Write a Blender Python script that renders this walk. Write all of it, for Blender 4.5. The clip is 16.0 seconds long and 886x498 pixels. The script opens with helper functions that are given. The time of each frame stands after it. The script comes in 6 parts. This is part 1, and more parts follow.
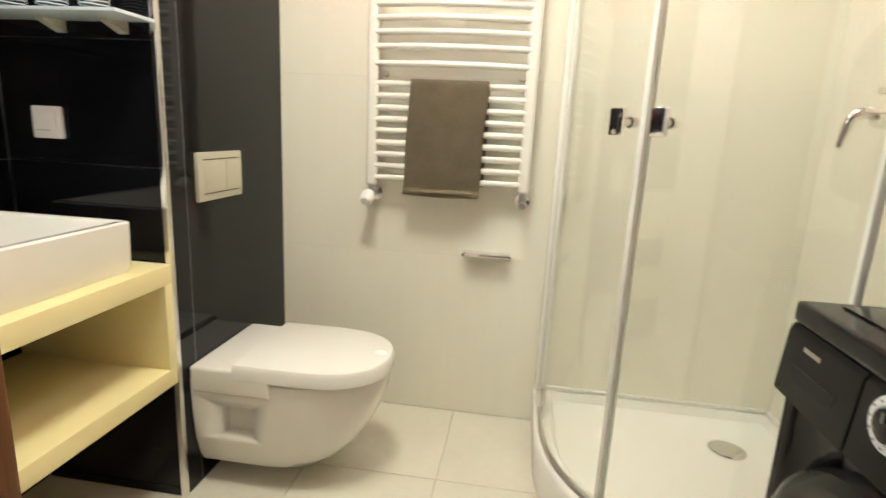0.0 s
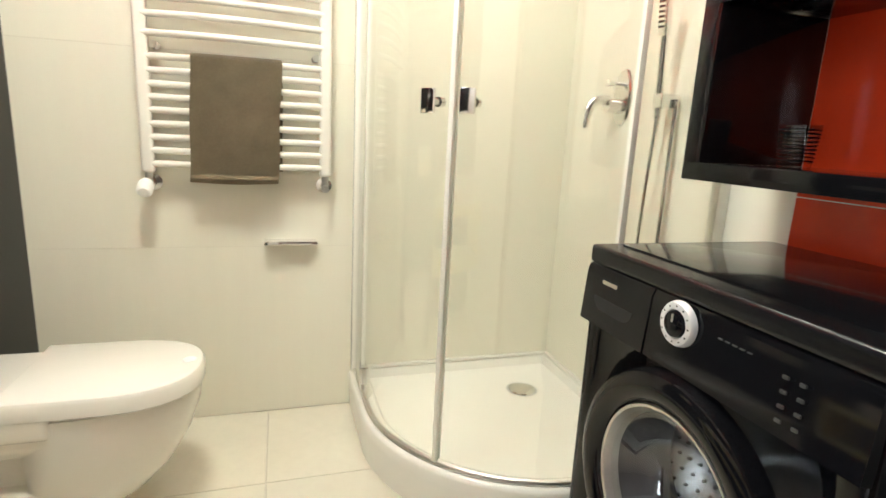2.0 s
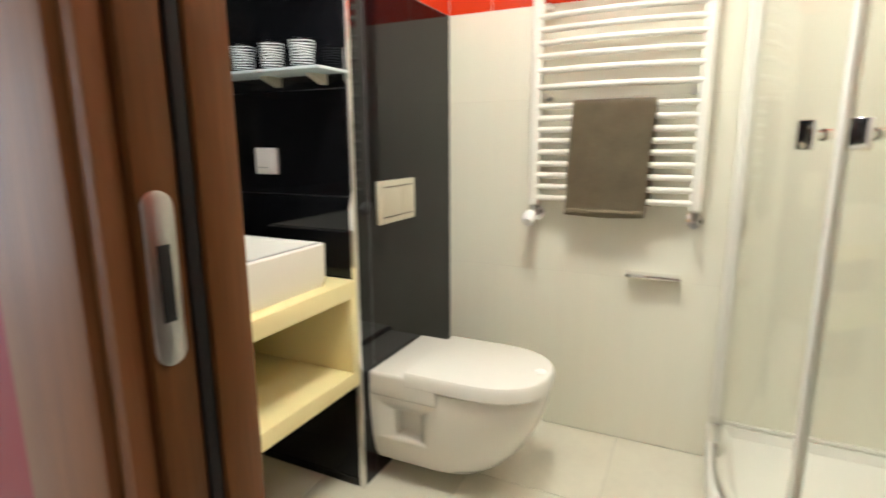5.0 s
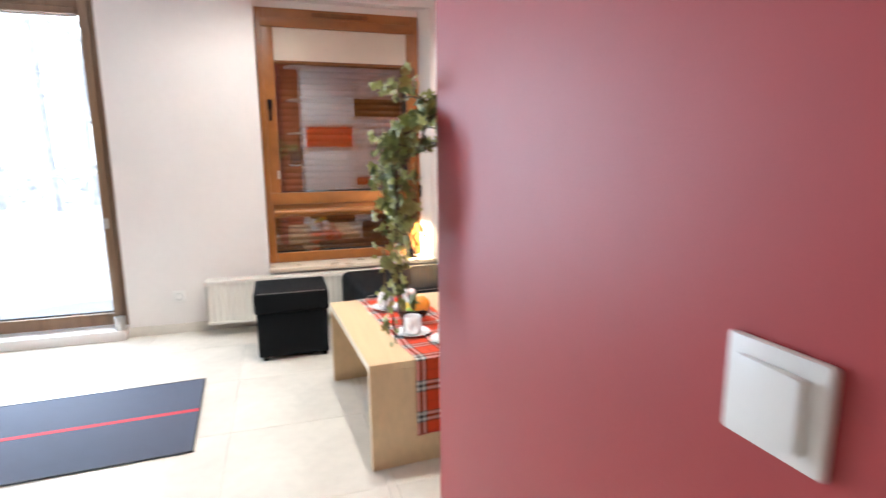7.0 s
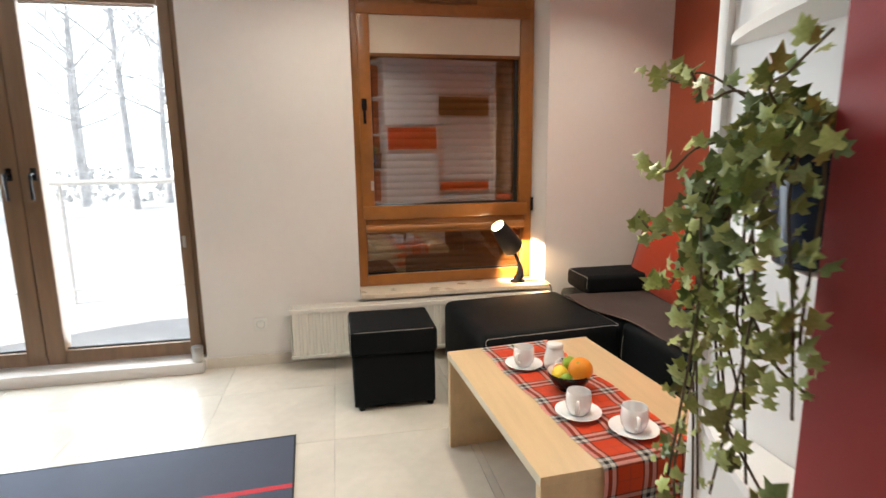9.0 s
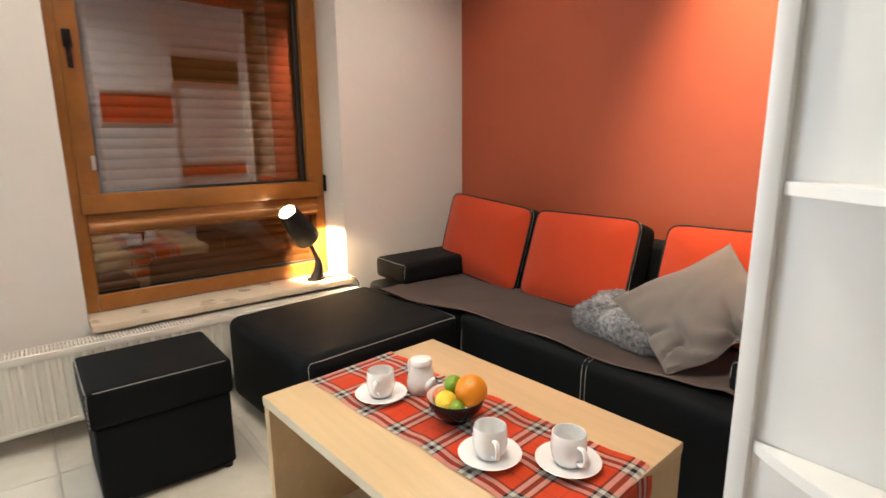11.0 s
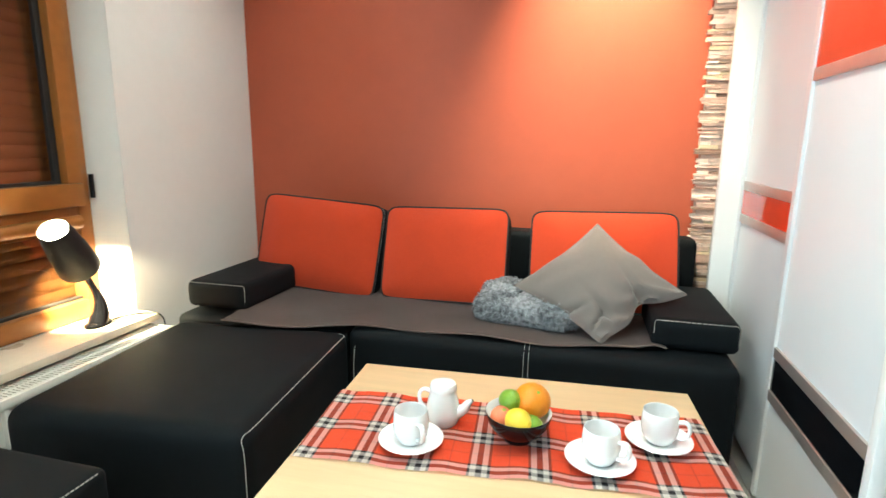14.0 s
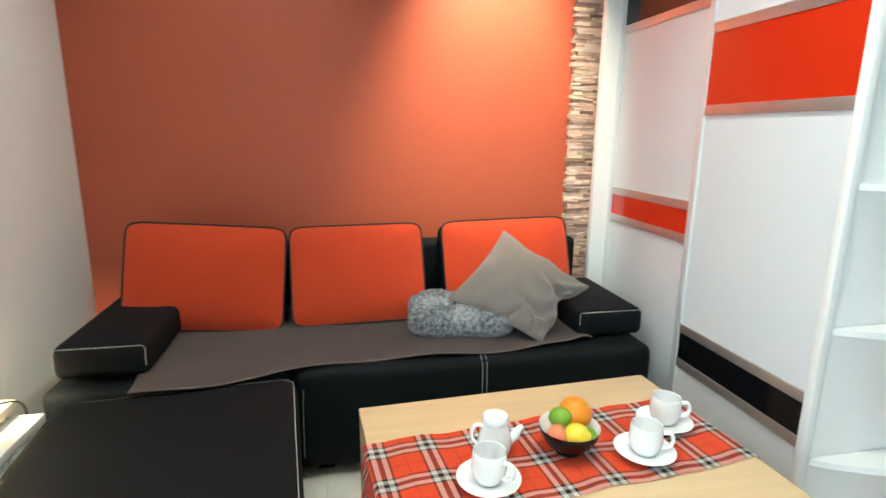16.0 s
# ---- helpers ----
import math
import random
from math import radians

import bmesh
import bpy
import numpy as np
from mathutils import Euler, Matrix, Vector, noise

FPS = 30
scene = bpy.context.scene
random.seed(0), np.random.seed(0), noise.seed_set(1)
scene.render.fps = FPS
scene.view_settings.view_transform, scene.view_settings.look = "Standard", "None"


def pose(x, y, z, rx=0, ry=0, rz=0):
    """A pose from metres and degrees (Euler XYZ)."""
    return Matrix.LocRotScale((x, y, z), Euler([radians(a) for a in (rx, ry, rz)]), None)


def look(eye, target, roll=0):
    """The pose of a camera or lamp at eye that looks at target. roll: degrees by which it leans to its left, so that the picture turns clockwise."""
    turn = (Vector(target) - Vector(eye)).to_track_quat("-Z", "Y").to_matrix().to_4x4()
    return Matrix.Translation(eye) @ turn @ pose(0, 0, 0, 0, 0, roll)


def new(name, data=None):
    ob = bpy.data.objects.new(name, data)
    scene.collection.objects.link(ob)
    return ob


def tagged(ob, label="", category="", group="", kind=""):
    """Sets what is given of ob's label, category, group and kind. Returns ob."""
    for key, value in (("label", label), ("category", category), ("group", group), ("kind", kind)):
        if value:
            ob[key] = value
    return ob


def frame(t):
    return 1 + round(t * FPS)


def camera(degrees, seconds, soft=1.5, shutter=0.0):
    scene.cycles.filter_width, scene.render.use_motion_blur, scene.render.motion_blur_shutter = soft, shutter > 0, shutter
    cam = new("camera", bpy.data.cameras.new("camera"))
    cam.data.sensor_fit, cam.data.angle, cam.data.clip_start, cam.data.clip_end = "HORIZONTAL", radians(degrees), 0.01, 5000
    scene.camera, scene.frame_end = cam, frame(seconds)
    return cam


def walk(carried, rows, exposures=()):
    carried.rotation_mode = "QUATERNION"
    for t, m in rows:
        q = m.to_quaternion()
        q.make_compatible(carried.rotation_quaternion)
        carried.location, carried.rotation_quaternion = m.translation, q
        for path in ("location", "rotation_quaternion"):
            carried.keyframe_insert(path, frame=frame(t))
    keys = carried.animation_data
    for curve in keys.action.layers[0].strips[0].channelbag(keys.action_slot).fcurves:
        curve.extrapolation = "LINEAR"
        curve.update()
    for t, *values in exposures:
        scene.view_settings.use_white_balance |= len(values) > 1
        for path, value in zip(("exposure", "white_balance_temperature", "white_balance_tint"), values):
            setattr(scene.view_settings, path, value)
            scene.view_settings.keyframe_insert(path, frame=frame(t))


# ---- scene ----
cam = camera(79.7, 16.0, shutter=0.5)
PATH = [
    (0, (-0.038, 0.165, 1.095), (-0.309, 2.080, 0.663), 2.8),
    (0.5, (-0.092, 0.128, 1.09), (-0.076, 2.065, 0.66), 2.9),
    (1, (-0.139, 0.113, 1.073), (0.135, 2.043, 0.649), 3.0),
    (1.5, (-0.165, 0.130, 1.059), (0.28, 2.034, 0.637), 3.0),
    (2, (-0.188, 0.155, 1.051), (0.403, 2.020, 0.634), 2.9),
    (2.5, (-0.204, 0.163, 1.053), (0.457, 2.005, 0.638), 2.6),
    (3, (-0.225, 0.133, 1.066), (0.408, 1.984, 0.65), 2.3),
    (3.2, (-0.235, 0.108, 1.075), (0.374, 1.967, 0.659), 2.4),
    (5.3, (-0.012, 0.121, 1.13), (-1.128, 1.738, 0.759), -0.6),
    (5.5, (-0.028, 0.111, 1.137), (-1.297, 1.613, 0.773), -0.7),
    (6, (-0.088, 0.071, 1.163), (-1.658, 1.256, 0.803), -0.5),
    (6.5, (-0.183, 0.025, 1.178), (-1.947, 0.898, 0.823), -0.7),
    (6.6, (-0.193, -0.015, 1.188), (-1.982, 0.811, 0.846), -0.3),
    (7, (-0.308, -0.019, 1.223), (-2.19, 0.561, 0.874), -0.5),
    (7.5, (-0.463, -0.054, 1.262), (-2.4, 0.298, 0.91), -0.7),
    (8, (-0.649, -0.115, 1.283), (-2.598, 0.158, 0.929), -0.8),
    (8.2, (-0.725, -0.146, 1.292), (-2.676, 0.122, 0.941), -0.7),
    (10.3, (-1.446, -0.252, 1.284), (-3.176, 0.674, 0.895), -0.6),
    (10.5, (-1.522, -0.256, 1.258), (-3.19, 0.776, 0.866), -0.5),
    (11, (-1.682, -0.269, 1.18), (-3.214, 0.95, 0.772), -0.5),
    (11.5, (-1.83, -0.271, 1.144), (-3.269, 1.057, 0.736), -0.5),
    (12, (-1.983, -0.286, 1.124), (-3.314, 1.15, 0.719), -0.1),
    (12.5, (-2.122, -0.36, 1.13), (-3.277, 1.222, 0.724), 0.2),
    (13, (-2.251, -0.46, 1.12), (-3.208, 1.25, 0.718), 0.3),
    (13.5, (-2.39, -0.519, 1.126), (-3.138, 1.291, 0.723), 0.4),
    (14, (-2.567, -0.584, 1.125), (-3.06, 1.314, 0.731), 0.7),
    (14.5, (-2.783, -0.644, 1.17), (-3.033, 1.299, 0.767), 0.9),
    (15, (-2.979, -0.67, 1.212), (-3.029, 1.284, 0.787), 0.5),
    (15.5, (-3.126, -0.615, 1.22), (-2.968, 1.331, 0.785), 0.6),
    (16, (-3.24, -0.559, 1.234), (-2.846, 1.354, 0.801), 0.7),
]
walk(cam, [(t, look(eye, target, roll)) for t, eye, target, roll in PATH],
     [(0, -0.17, 6500, 10), (0.5, -0.29, 6490, 10), (1.0, -0.31, 6480, 10), (1.5, -0.1, 6450, 10), (2.5, 0.06, 6350, 9), (3.2, 0.06, 6350, 9), (5.3, -0.15, 6200, 10), (6.2, 0.42, 5800, 11), (7.2, 0.60, 5850, 10), (8.0, 0.13, 6200, 8), (10.3, -0.10, 6750, 9),
      (11.0, -0.02, 6700, 8), (11.5, 0.28, 6450, 5), (12.2, 0.42, 6200, 1), (13.5, 0.44, 5650, -7), (14.5, 0.40, 5500, -9), (16, 0.16, 5600, -8)])

# ---- world and light ----
world = bpy.data.worlds.new("daylight")
scene.world = world
world.use_nodes = True
wn = world.node_tree
sky = wn.nodes.new("ShaderNodeTexSky")
sky.sky_type = 'NISHITA'
sky.sun_disc = False
sky.sun_elevation, sky.sun_rotation = radians(55), radians(156)
wn.links.new(sky.outputs[0], wn.nodes["Background"].inputs[0])
wn.nodes["Background"].inputs[1].default_value = 0.15


def lamp(name, kind, m, watts, colour, size=0.1, size_y=None, angle=None, blend=0.5):
    d = bpy.data.lights.new(name, kind)
    d.energy, d.color = watts, colour
    if kind == 'AREA':
        d.size = size
        if size_y:
            d.shape, d.size_y = 'RECTANGLE', size_y
    elif kind == 'SUN':
        d.angle = radians(size)
    else:
        d.shadow_soft_size = size
    if kind == 'SPOT':
        d.spot_size, d.spot_blend = radians(angle), blend
    ob = new(name, d)
    ob.matrix_world = m
    return ob


WARM, NEUTRAL, COOL = (1.0, 0.77, 0.54), (1.0, 0.93, 0.81), (0.80, 0.90, 1.0)
lamp("sun_light", 'SUN', look((4.0, -9, 14), (0, 0, 0)), 5.0, (1.0, 0.95, 0.88), 2)
# daylight that enters by the balcony door
lamp("door_daylight", 'AREA', look((-4.5, -1.95, 1.2), (0, -1.95, 1.0)), 112, COOL, 1.7, 2.1)
# ceiling spots of the living room, along the wardrobe and the sofa wall
SPOTS = [(-2.50, 1.40), (-2.62, 0.35), (-3.6, 1.3), (-3.6, -0.2)]
lamp("spot_bulb", 'SPOT', look((-2.50, 1.40, 2.5), (-2.48, 1.985, 1.44)), 290, WARM, 0.03, None, 63, 1.0)
lamp("spot_bulb", 'SPOT', look((-2.62, 0.35, 2.5), (-2.62, 0.50, 0)), 94, NEUTRAL, 0.04, None, 130, 0.9)
lamp("spot_bulb", 'SPOT', look((-3.6, 1.3, 2.5), (-3.6, 1.25, 0)), 43, NEUTRAL, 0.04, None, 130, 0.9)
lamp("spot_bulb", 'SPOT', look((-3.6, -0.2, 2.5), (-3.6, -0.2, 0)), 42, NEUTRAL, 0.04, None, 140, 0.9)
# weak fill added over the hall and kitchen side, no fixture known there
lamp("hall_fill", 'AREA', look((-0.6, -1.3, 2.55), (-0.6, -1.3, 0)), 1.2, (1.0, 0.92, 0.86), 0.6)
# bathroom ceiling lights
lamp("bath_light", 'AREA', look((-0.35, 1.1, 2.45), (-0.35, 1.1, 0)), 33, (0.97, 0.975, 0.85), 0.35)
lamp("bath_light", 'AREA', look((0.45, 1.6, 2.45), (0.45, 1.6, 0)), 10, (0.97, 0.975, 0.85), 0.25)
# lit mirror over the wash basin
lamp("mirror_light", 'AREA', look((-1.385, 0.97, 1.92), (0.0, 0.97, 1.72)), 14, COOL, 0.05, 0.62)
# bulb of the desk lamp
lamp("desk_bulb", 'POINT', pose(-4.300, 0.857, 0.724), 86, (1.0, 0.72, 0.42), 0.022)


# ---- materials ----
def material(name, colour, rough=0.5, metal=0.0, spread=0.08, scale=6.0, bump=0.0, bump_scale=60.0,
             coat=0.0, sheen=0.0, rnd=0.0, rough_spread=0.1, stretch=None, second=None, spec=0.5, transmission=0.0):
    """Principled paint with colour drift at two scales, roughness drift, fine relief and a little change from piece to piece."""
    m = bpy.data.materials.new(name)
    m.use_nodes = True
    t = m.node_tree
    b = t.nodes["Principled BSDF"]
    N, L = t.nodes.new, t.links.new
    co = N("ShaderNodeTexCoord")
    vec = co.outputs["Object"]
    if stretch:
        mp = N("ShaderNodeMapping")
        mp.inputs["Scale"].default_value = stretch
        L(vec, mp.inputs["Vector"])
        vec = mp.outputs["Vector"]
    n1, n2 = N("ShaderNodeTexNoise"), N("ShaderNodeTexNoise")
    n1.inputs["Scale"].default_value, n2.inputs["Scale"].default_value = scale, scale * 9
    n1.inputs["Detail"].default_value, n2.inputs["Detail"].default_value = 6, 5
    L(vec, n1.inputs["Vector"])
    L(vec, n2.inputs["Vector"])
    add = N("ShaderNodeMath")
    add.operation = 'MULTIPLY_ADD'
    add.inputs[1].default_value = 0.4
    L(n2.outputs["Fac"], add.inputs[0])
    L(n1.outputs["Fac"], add.inputs[2])
    ramp = N("ShaderNodeValToRGB")
    c = Vector(colour)
    lo = c * (1 - spread)
    hi = Vector(second) if second else c * (1 + spread)
    ramp.color_ramp.elements[0].position, ramp.color_ramp.elements[1].position = 0.45, 0.95
    ramp.color_ramp.elements[0].color = (*lo, 1)
    ramp.color_ramp.elements[1].color = (*[min(v, 1) for v in hi], 1)
    L(add.outputs[0], ramp.inputs["Fac"])
    out = ramp.outputs["Color"]
    if rnd:
        info = N("ShaderNodeObjectInfo")
        hsv = N("ShaderNodeHueSaturation")
        rng = N("ShaderNodeMapRange")
        rng.inputs["To Min"].default_value, rng.inputs["To Max"].default_value = 1 - rnd, 1 + rnd
        L(info.outputs["Random"], rng.inputs["Value"])
        L(rng.outputs["Result"], hsv.inputs["Value"])
        L(out, hsv.inputs["Color"])
        out = hsv.outputs["Color"]
    L(out, b.inputs["Base Color"])
    rr = N("ShaderNodeMapRange")
    rr.inputs["To Min"].default_value, rr.inputs["To Max"].default_value = max(rough * (1 - rough_spread), 0), min(rough * (1 + rough_spread), 1)
    L(n1.outputs["Fac"], rr.inputs["Value"])
    L(rr.outputs["Result"], b.inputs["Roughness"])
    b.inputs["Metallic"].default_value = metal
    b.inputs["Coat Weight"].default_value = coat
    b.inputs["Coat Roughness"].default_value = 0.06
    b.inputs["Sheen Weight"].default_value = sheen
    b.inputs["Specular IOR Level"].default_value = spec
    b.inputs["Transmission Weight"].default_value = transmission
    if bump:
        n3 = N("ShaderNodeTexNoise")
        n3.inputs["Scale"].default_value, n3.inputs["Detail"].default_value = bump_scale, 4
        L(vec, n3.inputs["Vector"])
        bp = N("ShaderNodeBump")
        bp.inputs["Strength"].default_value, bp.inputs["Distance"].default_value = bump, 0.004
        L(n3.outputs["Fac"], bp.inputs["Height"])
        L(bp.outputs["Normal"], b.inputs["Normal"])
    return m


def glow(name, colour, strength):
    m = bpy.data.materials.new(name)
    m.use_nodes = True
    b = m.node_tree.nodes["Principled BSDF"]
    b.inputs["Base Color"].default_value = (*colour, 1)
    b.inputs["Emission Color"].default_value = (*colour, 1)
    b.inputs["Emission Strength"].default_value = strength
    return m


def pane_glass(name, tint, reflect):
    """A thin pane: clear, with gloss that follows the Fresnel law."""
    m = bpy.data.materials.new(name)
    m.use_nodes = True
    t = m.node_tree
    t.nodes.remove(t.nodes["Principled BSDF"])
    N, L = t.nodes.new, t.links.new
    clear, shine, mix, lw = N("ShaderNodeBsdfTransparent"), N("ShaderNodeBsdfGlossy"), N("ShaderNodeMixShader"), N("ShaderNodeLayerWeight")
    power, scale = N("ShaderNodeMath"), N("ShaderNodeMath")
    power.operation, scale.operation = 'POWER', 'MULTIPLY_ADD'
    power.inputs[1].default_value = 5.0
    scale.inputs[1].default_value, scale.inputs[2].default_value = 0.7, reflect
    lw.inputs["Blend"].default_value = 0.5
    L(lw.outputs["Facing"], power.inputs[0])
    L(power.outputs[0], scale.inputs[0])
    clear.inputs["Color"].default_value = (*tint, 1)
    shine.inputs["Roughness"].default_value = 0.012
    L(scale.outputs[0], mix.inputs[0])
    L(clear.outputs[0], mix.inputs[1])
    L(shine.outputs[0], mix.inputs[2])
    L(mix.outputs[0], t.nodes["Material Output"].inputs["Surface"])
    return m


def tartan(name):
    """Woven check: the mean of two striped sets of threads, red, black and white."""
    m = bpy.data.materials.new(name)
    m.use_nodes = True
    t = m.node_tree
    b = t.nodes["Principled BSDF"]
    N, L = t.nodes.new, t.links.new
    uv = N("ShaderNodeUVMap")
    sep = N("ShaderNodeSeparateXYZ")
    L(uv.outputs["UV"], sep.inputs[0])
    cols = []
    for axis in ("X", "Y"):
        mul = N("ShaderNodeMath")
        mul.operation = 'MULTIPLY'
        mul.inputs[1].default_value = 1 / 0.130
        fra = N("ShaderNodeMath")
        fra.operation = 'FRACT'
        L(sep.outputs[axis], mul.inputs[0])
        L(mul.outputs[0], fra.inputs[0])
        r = N("ShaderNodeValToRGB")
        cr = r.color_ramp
        cr.interpolation = 'CONSTANT'
        red, black, white, grey = (0.96, 0.11, 0.03, 1), (0.012, 0.008, 0.010, 1), (0.90, 0.86, 0.80, 1), (0.55, 0.07, 0.035, 1)
        cr.elements[0].position, cr.elements[0].color = 0.0, red
        cr.elements[1].position, cr.elements[1].color = 0.29, black
        for p, c in ((0.335, white), (0.43, black), (0.53, white), (0.625, black), (0.67, red), (0.965, grey), (0.985, red)):
            cr.elements.new(p).color = c
        L(fra.outputs[0], r.inputs[0])
        cols.append(r.outputs[0])
    mix = N("ShaderNodeMixRGB")
    mix.inputs[0].default_value = 0.5
    L(cols[0], mix.inputs[1])
    L(cols[1], mix.inputs[2])
    L(mix.outputs[0], b.inputs["Base Color"])
    b.inputs["Roughness"].default_value = 0.9
    b.inputs["Sheen Weight"].default_value = 0.2
    b.inputs["Specular IOR Level"].default_value = 0.2
    nz = N("ShaderNodeTexNoise")
    nz.inputs["Scale"].default_value = 700
    bp = N("ShaderNodeBump")
    bp.inputs["Strength"].default_value, bp.inputs["Distance"].default_value = 0.4, 0.002
    L(nz.outputs["Fac"], bp.inputs["Height"])
    L(bp.outputs["Normal"], b.inputs["Normal"])
    return m


